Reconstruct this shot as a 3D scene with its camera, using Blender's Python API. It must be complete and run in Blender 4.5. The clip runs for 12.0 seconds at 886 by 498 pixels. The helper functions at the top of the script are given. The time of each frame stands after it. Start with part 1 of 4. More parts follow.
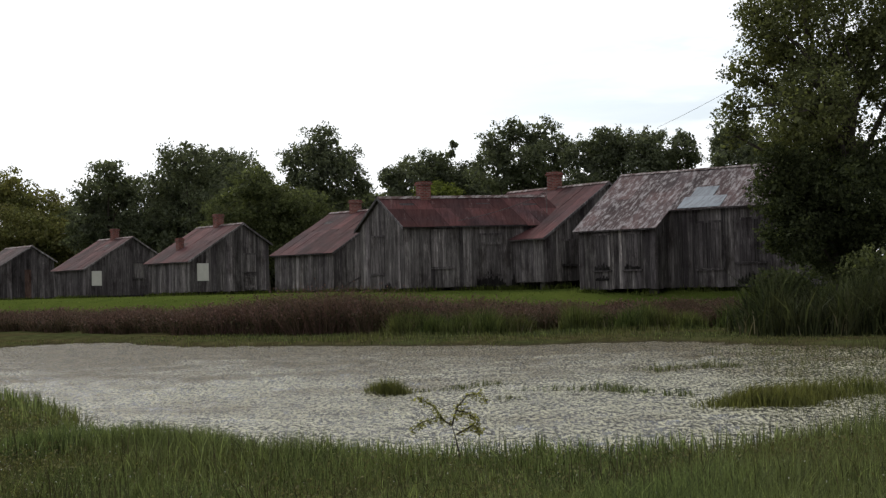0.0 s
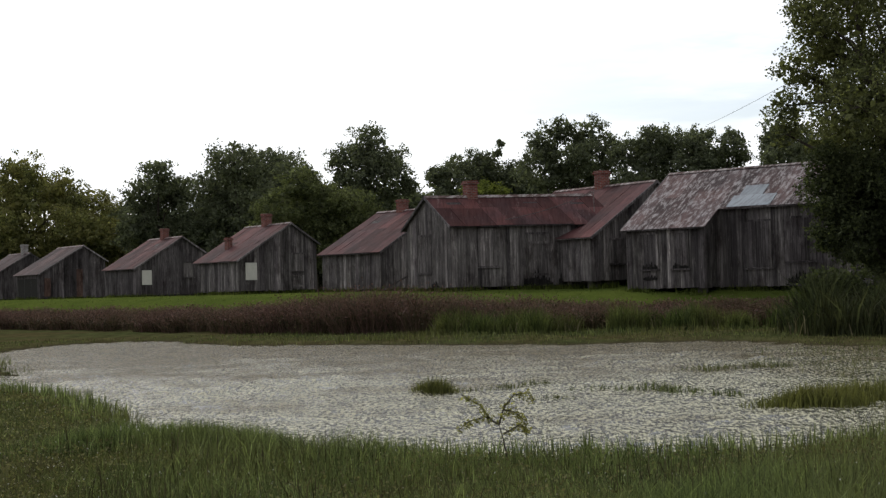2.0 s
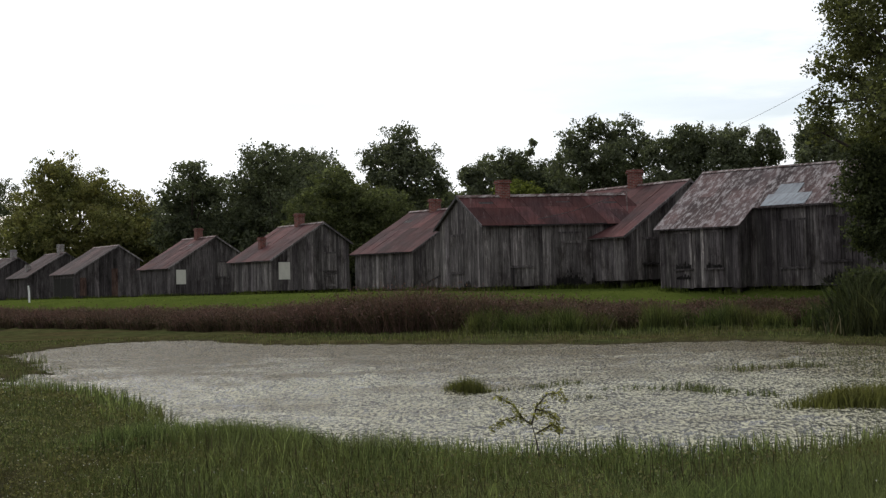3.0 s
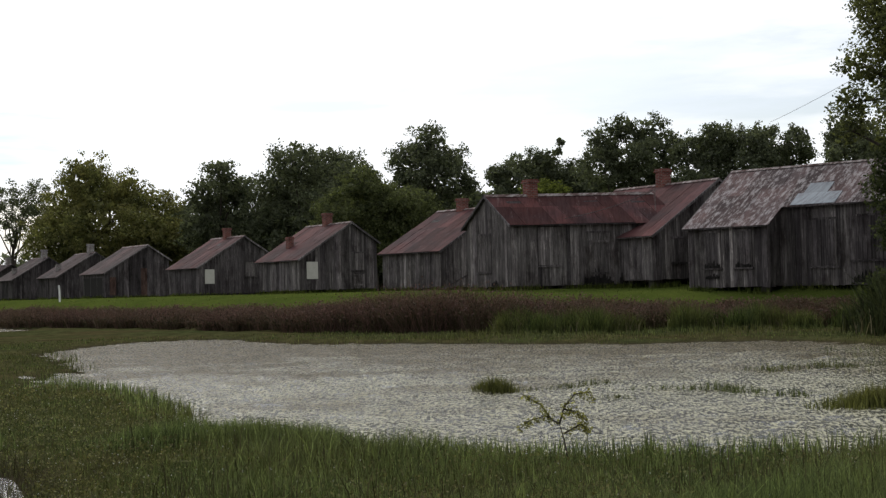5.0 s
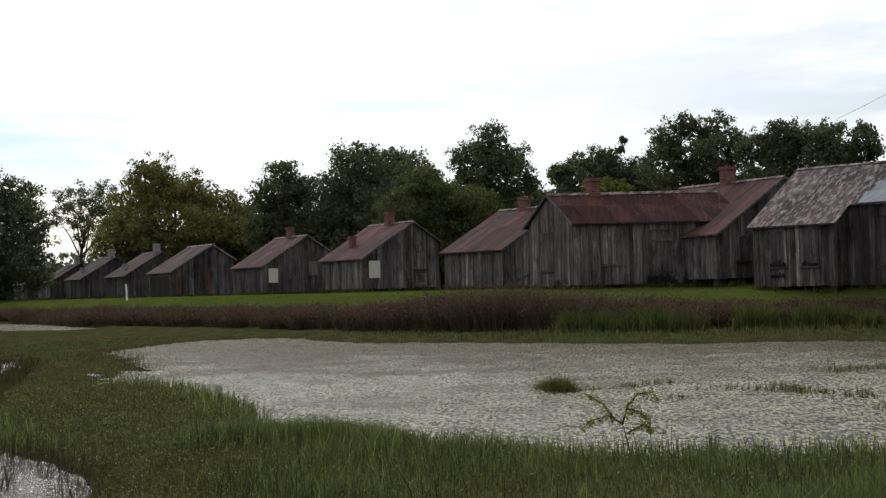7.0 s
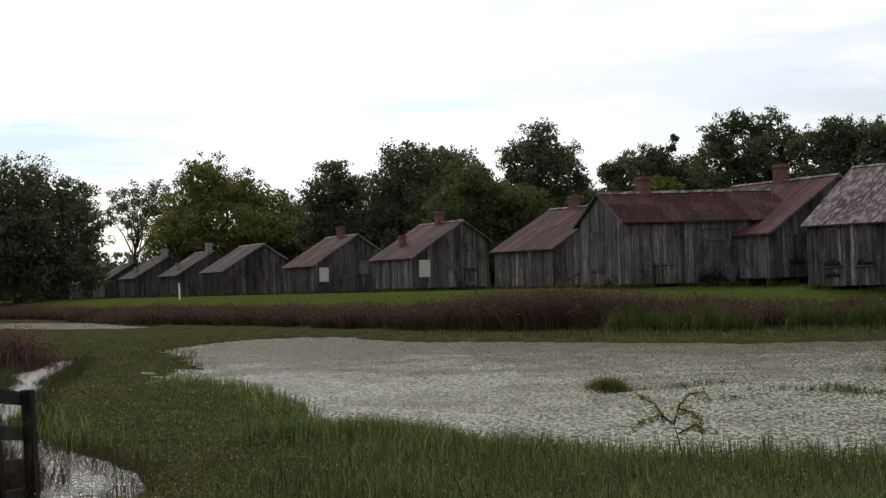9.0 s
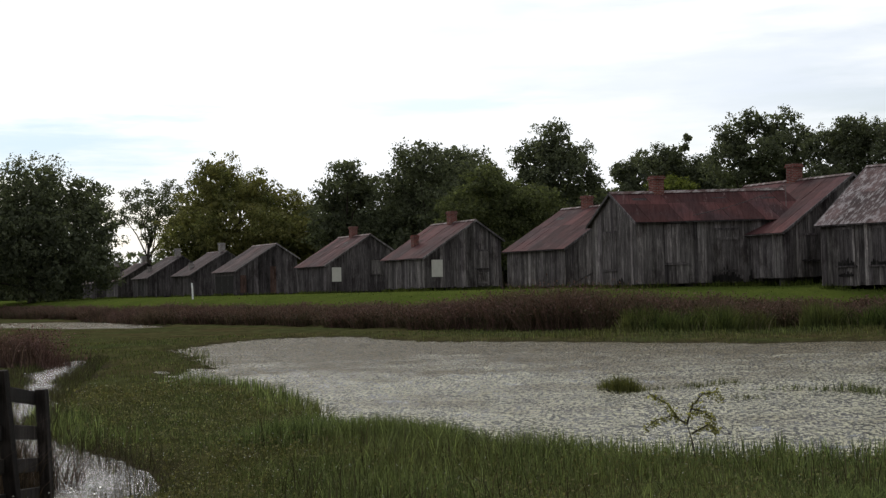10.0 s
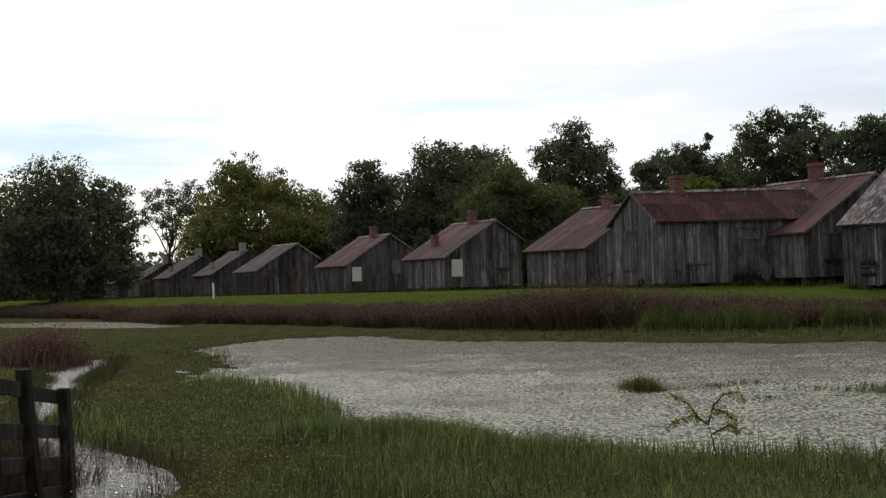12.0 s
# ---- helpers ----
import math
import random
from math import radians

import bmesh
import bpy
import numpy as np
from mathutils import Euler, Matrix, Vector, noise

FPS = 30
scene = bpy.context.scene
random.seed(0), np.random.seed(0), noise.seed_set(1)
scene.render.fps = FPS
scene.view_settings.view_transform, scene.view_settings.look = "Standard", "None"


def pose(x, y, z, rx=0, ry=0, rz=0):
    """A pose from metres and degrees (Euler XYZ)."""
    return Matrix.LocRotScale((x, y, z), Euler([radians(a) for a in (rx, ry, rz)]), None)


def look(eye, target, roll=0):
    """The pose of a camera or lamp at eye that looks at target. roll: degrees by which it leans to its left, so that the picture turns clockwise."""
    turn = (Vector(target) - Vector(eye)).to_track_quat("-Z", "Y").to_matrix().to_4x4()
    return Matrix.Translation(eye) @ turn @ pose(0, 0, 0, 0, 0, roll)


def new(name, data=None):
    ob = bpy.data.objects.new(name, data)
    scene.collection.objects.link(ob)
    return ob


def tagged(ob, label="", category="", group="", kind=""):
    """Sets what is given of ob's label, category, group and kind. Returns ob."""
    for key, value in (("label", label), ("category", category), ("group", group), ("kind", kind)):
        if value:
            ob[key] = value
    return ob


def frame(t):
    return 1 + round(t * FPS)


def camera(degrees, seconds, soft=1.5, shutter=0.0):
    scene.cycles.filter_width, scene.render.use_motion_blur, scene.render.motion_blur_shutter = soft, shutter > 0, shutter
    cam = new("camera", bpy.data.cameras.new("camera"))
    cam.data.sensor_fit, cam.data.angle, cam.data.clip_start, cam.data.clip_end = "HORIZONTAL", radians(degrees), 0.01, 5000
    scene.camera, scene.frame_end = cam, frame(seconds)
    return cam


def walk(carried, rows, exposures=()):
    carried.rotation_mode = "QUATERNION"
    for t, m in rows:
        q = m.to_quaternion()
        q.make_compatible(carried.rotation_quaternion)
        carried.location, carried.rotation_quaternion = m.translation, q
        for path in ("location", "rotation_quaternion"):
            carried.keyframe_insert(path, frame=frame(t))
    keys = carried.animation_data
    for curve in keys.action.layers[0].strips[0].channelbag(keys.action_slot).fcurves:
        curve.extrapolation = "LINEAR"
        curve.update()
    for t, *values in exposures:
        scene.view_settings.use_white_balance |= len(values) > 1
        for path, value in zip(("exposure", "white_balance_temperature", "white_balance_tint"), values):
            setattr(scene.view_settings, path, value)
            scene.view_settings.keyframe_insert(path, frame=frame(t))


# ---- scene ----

# ---- camera: stands by the pond and turns slowly to its left ----
EYE = 1.6
cam = camera(40.0, 12.0, soft=1.35)
ROWS = [
    (0.0, 91.872, 1.439, -5.729), (0.5, 91.875, 1.436, -5.292), (1.0, 91.882, 1.430, -4.409),
    (1.5, 91.887, 1.426, -3.748), (2.0, 91.889, 1.424, -3.522), (2.5, 91.894, 1.420, -2.836),
    (3.0, 91.900, 1.414, -1.995), (5.0, 91.910, 1.405, -0.699), (5.5, 91.915, 1.399, 0.047),
    (6.0, 91.920, 1.395, 0.690), (6.5, 91.924, 1.390, 1.344), (7.0, 91.930, 1.383, 2.214),
    (7.5, 91.936, 1.377, 3.092), (9.5, 91.948, 1.363, 4.859), (10.0, 91.950, 1.361, 5.155),
    (10.5, 91.952, 1.358, 5.441), (11.0, 91.954, 1.356, 5.755), (11.5, 91.956, 1.353, 6.060),
    (12.0, 91.956, 1.353, 6.102),
]
walk(cam, [(t, pose(0, 0, EYE, rx, ry, rz)) for t, rx, ry, rz in ROWS], exposures=((0.0, 0.38), (3.0, 0.34), (6.0, 0.24), (9.5, 0.17), (12.0, 0.15)))

# ---- light: bright thin cloud, the sun behind it ahead and to the left ----
SUN_ELEVATION, SUN_AZIMUTH = radians(40), radians(-28)   # azimuth from +y, towards +x
world = bpy.data.worlds.new("sky")
scene.world = world
world.use_nodes = True


def build_sky():
    nt = world.node_tree
    n, l = nt.nodes, nt.links
    n.clear()
    out = n.new("ShaderNodeOutputWorld")
    bg = n.new("ShaderNodeBackground")
    sky = n.new("ShaderNodeTexSky")
    sky.sky_type, sky.sun_disc = "NISHITA", False
    sky.sun_elevation, sky.sun_rotation = SUN_ELEVATION, SUN_AZIMUTH
    sky.dust_density = 2.0
    scale = n.new("ShaderNodeVectorMath")
    scale.operation = "SCALE"
    scale.inputs["Scale"].default_value = 0.10
    l.new(sky.outputs["Color"], scale.inputs[0])
    co = n.new("ShaderNodeTexCoord")
    mp = n.new("ShaderNodeMapping")
    mp.inputs["Scale"].default_value = (1.6, 1.6, 9.0)
    l.new(co.outputs["Generated"], mp.inputs["Vector"])
    cloud = n.new("ShaderNodeTexNoise")
    cloud.inputs["Scale"].default_value = 2.2
    cloud.inputs["Detail"].default_value = 6
    cloud.inputs["Roughness"].default_value = 0.55
    l.new(mp.outputs["Vector"], cloud.inputs["Vector"])
    ramp = n.new("ShaderNodeValToRGB")
    ramp.color_ramp.elements[0].position, ramp.color_ramp.elements[0].color = 0.35, (0.30, 0.30, 0.30, 1)
    ramp.color_ramp.elements[1].position, ramp.color_ramp.elements[1].color = 0.53, (1, 1, 1, 1)
    l.new(cloud.outputs["Fac"], ramp.inputs["Fac"])
    mix = n.new("ShaderNodeMix")
    mix.data_type = "RGBA"
    l.new(ramp.outputs["Color"], mix.inputs["Factor"])
    l.new(scale.outputs[0], mix.inputs["A"])
    mix.inputs["B"].default_value = (0.955, 0.978, 1.005, 1)
    # where the cloud thins, pale blue shows through in ragged streaks
    streak = n.new("ShaderNodeTexNoise")
    streak.inputs["Scale"].default_value, streak.inputs["Detail"].default_value, streak.inputs["Roughness"].default_value = 1.0, 7, 0.6
    smp = n.new("ShaderNodeMapping")
    smp.inputs["Scale"].default_value = (7.0, 7.0, 55.0)
    l.new(co.outputs["Generated"], smp.inputs["Vector"])
    l.new(smp.outputs["Vector"], streak.inputs["Vector"])
    last = mix.outputs["Result"]
    for centre, across, up, amount, tint in (((-0.386, 0.914, 0.122), 0.17, 0.042, 0.95, (0.66, 0.80, 0.90, 1)),
                                             ((0.150, 0.975, 0.165), 0.24, 0.052, 0.75, (0.76, 0.82, 0.91, 1)),
                                             ((-0.095, 0.983, 0.150), 0.10, 0.014, 0.80, (0.74, 0.86, 0.93, 1))):
        off = n.new("ShaderNodeVectorMath")
        off.operation = "SUBTRACT"
        l.new(co.outputs["Generated"], off.inputs[0])
        off.inputs[1].default_value = centre
        div = n.new("ShaderNodeVectorMath")
        div.operation = "DIVIDE"
        l.new(off.outputs[0], div.inputs[0])
        div.inputs[1].default_value = (across, across * 2, up)
        size = n.new("ShaderNodeVectorMath")
        size.operation = "LENGTH"
        l.new(div.outputs[0], size.inputs[0])
        rag = n.new("ShaderNodeMath")
        rag.operation = "MULTIPLY_ADD"
        l.new(streak.outputs["Fac"], rag.inputs[0])
        rag.inputs[1].default_value = 2.4
        l.new(size.outputs["Value"], rag.inputs[2])
        thin = n.new("ShaderNodeMapRange")
        thin.interpolation_type = "SMOOTHSTEP"
        for key, value in (("From Min", 1.15), ("From Max", 2.2), ("To Min", amount), ("To Max", 0.0)):
            thin.inputs[key].default_value = value
        l.new(rag.outputs[0], thin.inputs["Value"])
        blue = n.new("ShaderNodeMix")
        blue.data_type = "RGBA"
        l.new(thin.outputs[0], blue.inputs["Factor"])
        l.new(last, blue.inputs["A"])
        blue.inputs["B"].default_value = tint
        last = blue.outputs["Result"]
    # thin cloud is brightest round the hidden sun and dimmer away from it
    dot = n.new("ShaderNodeVectorMath")
    dot.operation = "DOT_PRODUCT"
    l.new(co.outputs["Generated"], dot.inputs[0])
    dot.inputs[1].default_value = (math.sin(SUN_AZIMUTH) * math.cos(SUN_ELEVATION), math.cos(SUN_AZIMUTH) * math.cos(SUN_ELEVATION), math.sin(SUN_ELEVATION))
    glow = n.new("ShaderNodeMapRange")
    glow.interpolation_type = "SMOOTHSTEP"
    for key, value in (("From Min", -0.7), ("From Max", 1.0), ("To Min", 0.57), ("To Max", 1.03)):
        glow.inputs[key].default_value = value
    l.new(dot.outputs["Value"], glow.inputs["Value"])
    lit = n.new("ShaderNodeVectorMath")
    lit.operation = "SCALE"
    l.new(last, lit.inputs[0])
    l.new(glow.outputs[0], lit.inputs["Scale"])
    l.new(lit.outputs[0], bg.inputs["Color"])
    bg.inputs["Strength"].default_value = 1.0
    l.new(bg.outputs[0], out.inputs[0])


build_sky()
sun_data = bpy.data.lights.new("sun", "SUN")
sun_data.energy, sun_data.angle, sun_data.color = 1.1, radians(14), (1.0, 0.96, 0.91)
sun = new("sun", sun_data)
sun_dir = Vector((math.sin(SUN_AZIMUTH) * math.cos(SUN_ELEVATION), math.cos(SUN_AZIMUTH) * math.cos(SUN_ELEVATION), math.sin(SUN_ELEVATION)))
sun.matrix_world = look(sun_dir * 60, (0, 0, 0))


# ---- materials ----
class Mat:
    """A node material under construction."""

    def __init__(self, name):
        self.m = bpy.data.materials.new(name)
        self.m.use_nodes = True
        self.t = self.m.node_tree
        self.b = self.t.nodes["Principled BSDF"]
        self.out = self.t.nodes["Material Output"]
        self.coord = self.t.nodes.new("ShaderNodeTexCoord")
        self.geom = self.t.nodes.new("ShaderNodeNewGeometry")

    def add(self, kind, **inputs):
        node = self.t.nodes.new(kind)
        for k, v in inputs.items():
            node.inputs[k].default_value = v
        return node

    def link(self, a, b):
        self.t.links.new(a, b)

    def noise(self, scale, detail=4, stretch=(1, 1, 1), rough=0.6, turn=(0, 0, 0)):
        """Noise on the world's metres, turned first and then stretched."""
        first = self.add("ShaderNodeMapping", Rotation=turn)
        self.link(self.geom.outputs["Position"], first.inputs["Vector"])
        mp = self.add("ShaderNodeMapping", Scale=stretch)
        self.link(first.outputs["Vector"], mp.inputs["Vector"])
        nz = self.add("ShaderNodeTexNoise", Scale=scale, Detail=detail, Roughness=rough)
        self.link(mp.outputs["Vector"], nz.inputs["Vector"])
        return nz.outputs["Fac"]

    def ramp(self, fac, *stops):
        r = self.add("ShaderNodeValToRGB")
        e = r.color_ramp.elements
        while len(e) < len(stops):
            e.new(0.5)
        for el, (p, c) in zip(e, stops):
            el.position = p
            el.color = (*c, 1) if isinstance(c, tuple) else (c, c, c, 1)
        self.link(fac, r.inputs["Fac"])
        return r.outputs["Color"]

    def mix(self, fac, a, b, how="MIX"):
        m = self.add("ShaderNodeMix")
        m.data_type, m.blend_type = "RGBA", how
        for sock, v in (("Factor", fac), ("A", a), ("B", b)):
            if isinstance(v, (int, float)):
                m.inputs[sock].default_value = v if sock == "Factor" else (v, v, v, 1)
            elif isinstance(v, tuple):
                m.inputs[sock].default_value = (*v, 1)
            else:
                self.link(v, m.inputs[sock])
        return m.outputs["Result"]

    def math(self, op, a, b=0.0):
        m = self.add("ShaderNodeMath")
        m.operation = op
        for i, v in enumerate((a, b)):
            if isinstance(v, (int, float)):
                m.inputs[i].default_value = v
            else:
                self.link(v, m.inputs[i])
        return m.outputs[0]

    def random(self):
        """A value for each object and each loose piece of a mesh."""
        info = self.add("ShaderNodeObjectInfo")
        return self.math("FRACT", self.math("ADD", info.outputs["Random"], self.geom.outputs["Random Per Island"]))

    def bump(self, height, strength, distance=0.02):
        bp = self.add("ShaderNodeBump", Strength=strength, Distance=distance)
        self.link(height, bp.inputs["Height"])
        self.link(bp.outputs["Normal"], self.b.inputs["Normal"])

    def done(self, color, rough=0.8, metal=0.0, spec=0.3):
        if isinstance(color, tuple):
            self.b.inputs["Base Color"].default_value = (*color, 1)
        else:
            self.link(color, self.b.inputs["Base Color"])
        if isinstance(rough, (int, float)):
            self.b.inputs["Roughness"].default_value = rough
        else:
            self.link(rough, self.b.inputs["Roughness"])
        self.b.inputs["Metallic"].default_value = metal
        self.b.inputs["Specular IOR Level"].default_value = spec
        return self.m


def wood_material(name, dark, mid, light, green=0.25):
    k = Mat(name)
    grain = k.noise(1.0, 8, (38, 38, 1.6), 0.7)
    streak = k.noise(1.0, 6, (13, 13, 0.7), 0.65)
    broad = k.noise(0.55, 5, (1, 1, 0.6))
    c = k.ramp(k.math("ADD", k.math("MULTIPLY", grain, 0.4), k.math("MULTIPLY", streak, 0.6)), (0.34, dark), (0.50, mid), (0.66, light))
    tone = k.ramp(k.random(), (0.0, 0.52), (0.45, 0.84), (0.86, 1.08), (1.0, 1.75))
    c = k.mix(1.0, c, tone, "MULTIPLY")
    c = k.mix(k.ramp(broad, (0.38, 0.7), (0.60, 0.0)), c, k.mix(1.0, c, (0.48, 0.46, 0.48), "MULTIPLY"))
    moss = k.ramp(k.noise(0.8, 4, (3, 3, 0.8)), (0.58, 0.0), (0.75, green))
    c = k.mix(moss, c, (0.105, 0.098, 0.082))
    flake = k.ramp(k.noise(2.2, 7, (6, 6, 0.8), 0.75), (0.56, 0.0), (0.63, 0.9))
    c = k.mix(flake, c, k.mix(1.0, c, (2.0, 1.98, 1.95), "MULTIPLY"))
    stain = k.ramp(k.noise(1.0, 6, (1.7, 1.7, 0.75), 0.7), (0.50, 0.0), (0.64, 0.85))
    c = k.mix(stain, c, k.mix(1.0, c, (0.34, 0.31, 0.30), "MULTIPLY"))
    k.bump(grain, 0.6, 0.015)
    return k.done(c, 0.9, spec=0.15)


def roof_material(name, red, dark, pale, pale_amount, turn=54, grain=1.0):
    k = Mat(name)
    big = k.noise(0.5, 5, (1, 1, 1), 0.6)
    streak = k.noise(grain, 8, (5.5, 1.5, 1.5), 0.72, (0, 0, radians(turn)))
    c = k.mix(k.ramp(big, (0.35, 0.0), (0.65, 1.0)), dark, red)
    tone = k.ramp(k.random(), (0.0, 0.6), (0.6, 1.05), (1.0, 1.45))
    c = k.mix(1.0, c, tone, "MULTIPLY")
    lo = 0.62 - 0.2 * pale_amount
    c = k.mix(k.ramp(streak, (lo, 0.0), (lo + 0.1, 0.25 + 0.6 * pale_amount)), c, pale)
    c = k.mix(k.ramp(k.noise(1.0, 7, (9, 1.3, 1.3), 0.7, (0, 0, radians(turn))), (0.45, 0.0), (0.62, 0.7)), c, k.mix(1.0, c, (0.5, 0.45, 0.46), "MULTIPLY"))
    k.bump(k.noise(3.0, 4), 0.25, 0.03)
    return k.done(c, k.ramp(streak, (0.3, 0.95), (0.7, 0.75)), 0.0, 0.12)


def leaf_material(name, dark, light, see_through=0.48, yellow=None, spark=1.5):
    k = Mat(name)
    c = k.mix(k.ramp(k.random(), (0.0, 0.0), (1.0, 1.0)), dark, light)
    c = k.mix(k.ramp(k.noise(0.35, 3), (0.4, 0.0), (0.65, 0.6)), c, yellow or light)
    c = k.mix(1.0, c, k.ramp(k.random(), (0.0, 0.55), (0.5, 0.95), (0.9, 1.2), (1.0, spark)), "MULTIPLY")
    k.done(c, 0.75, spec=0.10)
    tr = k.add("ShaderNodeBsdfTranslucent")
    k.link(k.mix(1.0, c, (1.15, 1.2, 0.72), "MULTIPLY"), tr.inputs["Color"])
    ms = k.add("ShaderNodeMixShader", Fac=see_through)
    k.link(k.b.outputs[0], ms.inputs[1])
    k.link(tr.outputs[0], ms.inputs[2])
    k.link(ms.outputs[0], k.out.inputs["Surface"])
    return k.m


def ground_material():
    k = Mat("damp_turf")
    big = k.noise(0.25, 5)
    fine = k.noise(6.0, 6, rough=0.75)
    sep = k.add("ShaderNodeSeparateXYZ")
    k.link(k.geom.outputs["Position"], sep.inputs[0])
    marsh = k.mix(k.ramp(big, (0.35, 0.0), (0.65, 1.0)), (0.046, 0.054, 0.021), (0.060, 0.050, 0.024))
    marsh = k.mix(1.0, marsh, k.ramp(k.noise(1.0, 6, (1.6, 0.9, 1), 0.75), (0.35, 0.6), (0.65, 1.45)), "MULTIPLY")
    lawn = k.mix(k.ramp(k.noise(0.6, 4, (1, 0.4, 1)), (0.3, 0.0), (0.7, 1.0)), (0.050, 0.070, 0.015), (0.076, 0.095, 0.021))
    c = k.mix(k.ramp(k.math("ADD", sep.outputs["Z"], k.math("MULTIPLY", big, 0.3)), (0.75, 0.0), (1.05, 1.0)), marsh, lawn)
    mud = k.ramp(sep.outputs["Z"], (0.0, 1.0), (0.06, 0.0))
    c = k.mix(mud, c, (0.045, 0.038, 0.024))
    c = k.mix(k.ramp(fine, (0.35, 0.6), (0.6, 0.0)), c, k.mix(1.0, c, (0.5, 0.5, 0.45), "MULTIPLY"))
    k.bump(fine, 0.8, 0.05)
    return k.done(c, 1.0, spec=0.0)


def water_material():
    k = Mat("rippled_pond_water")
    swell = k.noise(1.0, 5, (1.5, 2.1, 1), 0.6, (0, 0, radians(14)))
    wavelet = k.noise(1.0, 4, (9.0, 8.0, 1), 0.65, (0, 0, radians(-9)))
    k.bump(k.math("ADD", swell, k.math("MULTIPLY", wavelet, 0.5)), 1.0, 0.12)
    # browner and darker with y: silty water plus the far bank's painted reflection
    sep = k.add("ShaderNodeSeparateXYZ")
    k.link(k.geom.outputs["Position"], sep.inputs[0])
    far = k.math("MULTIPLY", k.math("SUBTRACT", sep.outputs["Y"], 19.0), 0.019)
    silt_reflection = k.ramp(k.math("ADD", k.noise(0.28, 5, (1, 1.4, 1), 0.7), far), (0.45, 0.0), (0.70, 1.0))
    # pale flecks in the base colour paint the ripples' sky glints
    fine = k.noise(1.0, 6, (17.0, 8.0, 1), 0.8, (0, 0, radians(6)))
    coarse = k.noise(1.0, 5, (2.6, 1.1, 1), 0.7, (0, 0, radians(-7)))
    glint = k.ramp(k.math("ADD", k.math("MULTIPLY", fine, 0.86), k.math("MULTIPLY", coarse, 0.14)), (0.505, 0.0), (0.53, 1.0))
    c = k.mix(glint, k.mix(silt_reflection, (0.026, 0.025, 0.017), (0.050, 0.042, 0.025)), k.mix(silt_reflection, (0.37, 0.352, 0.240), (0.155, 0.130, 0.080)))
    k.done(c, k.mix(glint, 0.10, 0.6), spec=0.3)
    k.link(k.math("SUBTRACT", 0.20, k.math("MULTIPLY", silt_reflection, 0.16)), k.b.inputs["Specular IOR Level"])
    return k.m


def ditch_material():
    k = Mat("still_ditch_water")
    h = k.math("ADD", k.noise(1.0, 4, (6, 7, 1), 0.6), k.math("MULTIPLY", k.noise(1.0, 4, (17, 15, 1), 0.6), 0.4))
    k.bump(h, 1.0, 0.045)
    return k.done(k.mix(k.ramp(k.noise(1.2, 5), (0.45, 0.0), (0.6, 1.0)), (0.022, 0.020, 0.014), (0.05, 0.042, 0.024)), 0.08, spec=0.5)


def brick_material(name, a, b):
    k = Mat(name)
    br = k.add("ShaderNodeTexBrick", Scale=1.0)
    br.inputs["Color1"].default_value, br.inputs["Color2"].default_value = (*a, 1), (*b, 1)
    br.inputs["Mortar"].default_value = (0.18, 0.15, 0.13, 1)
    br.inputs["Brick Width"].default_value, br.inputs["Row Height"].default_value, br.inputs["Mortar Size"].default_value = 0.21, 0.075, 0.012
    mp = k.add("ShaderNodeMapping", Rotation=(radians(90), 0, 0))
    k.link(k.coord.outputs["Object"], mp.inputs["Vector"])
    k.link(mp.outputs["Vector"], br.inputs["Vector"])
    c = k.mix(k.ramp(k.noise(5, 5), (0.4, 0.0), (0.7, 0.7)), br.outputs["Color"], k.mix(1.0, br.outputs["Color"], (0.45, 0.42, 0.42), "MULTIPLY"))
    k.bump(br.outputs["Fac"], -0.5, 0.02)
    return k.done(c, 0.9, spec=0.15)


def plain_material(name, color, rough=0.8, worn=0.3):
    k = Mat(name)
    c = k.mix(k.ramp(k.noise(4.0, 6, rough=0.7), (0.4, 0.0), (0.7, worn)), color, tuple(v * 0.5 for v in color))
    k.bump(k.noise(25.0, 4), 0.3, 0.01)
    return k.done(c, rough)


def bark_material():
    k = Mat("bark")
    g = k.noise(1.0, 7, (9, 9, 2), 0.7)
    k.bump(g, 0.8, 0.05)
    return k.done(k.ramp(g, (0.3, (0.025, 0.02, 0.016)), (0.7, (0.085, 0.072, 0.058))), 0.95, spec=0.1)


WOOD = wood_material("weathered_board", (0.040, 0.034, 0.034), (0.128, 0.114, 0.111), (0.31, 0.285, 0.272), 0.4)
CHAR = wood_material("rotted_board", (0.010, 0.009, 0.009), (0.020, 0.018, 0.017), (0.045, 0.04, 0.038), 0.0)
WOOD_DARK = wood_material("sooty_board", (0.027, 0.023, 0.024), (0.086, 0.075, 0.076), (0.185, 0.166, 0.166), 0.15)
WOOD_RED = wood_material("reddish_board", (0.045, 0.026, 0.021), (0.105, 0.062, 0.050), (0.17, 0.12, 0.10), 0.05)
WOOD_FENCE = wood_material("fence_board", (0.011, 0.009, 0.008), (0.030, 0.025, 0.021), (0.062, 0.053, 0.045), 0.1)
LINING = plain_material("wall_core", (0.02, 0.018, 0.016), 1.0)
RUST = roof_material("rusted_iron_sheet", (0.082, 0.032, 0.031), (0.050, 0.028, 0.030), (0.22, 0.17, 0.17), 0.06)
RUST_LONG = roof_material("streaked_rusted_sheet", (0.096, 0.036, 0.033), (0.056, 0.031, 0.033), (0.28, 0.21, 0.20), 0.16, 0)
RUST_PALE = roof_material("flaking_rusted_sheet", (0.085, 0.055, 0.053), (0.062, 0.047, 0.048), (0.33, 0.31, 0.312), 0.68, 40, 1.35)
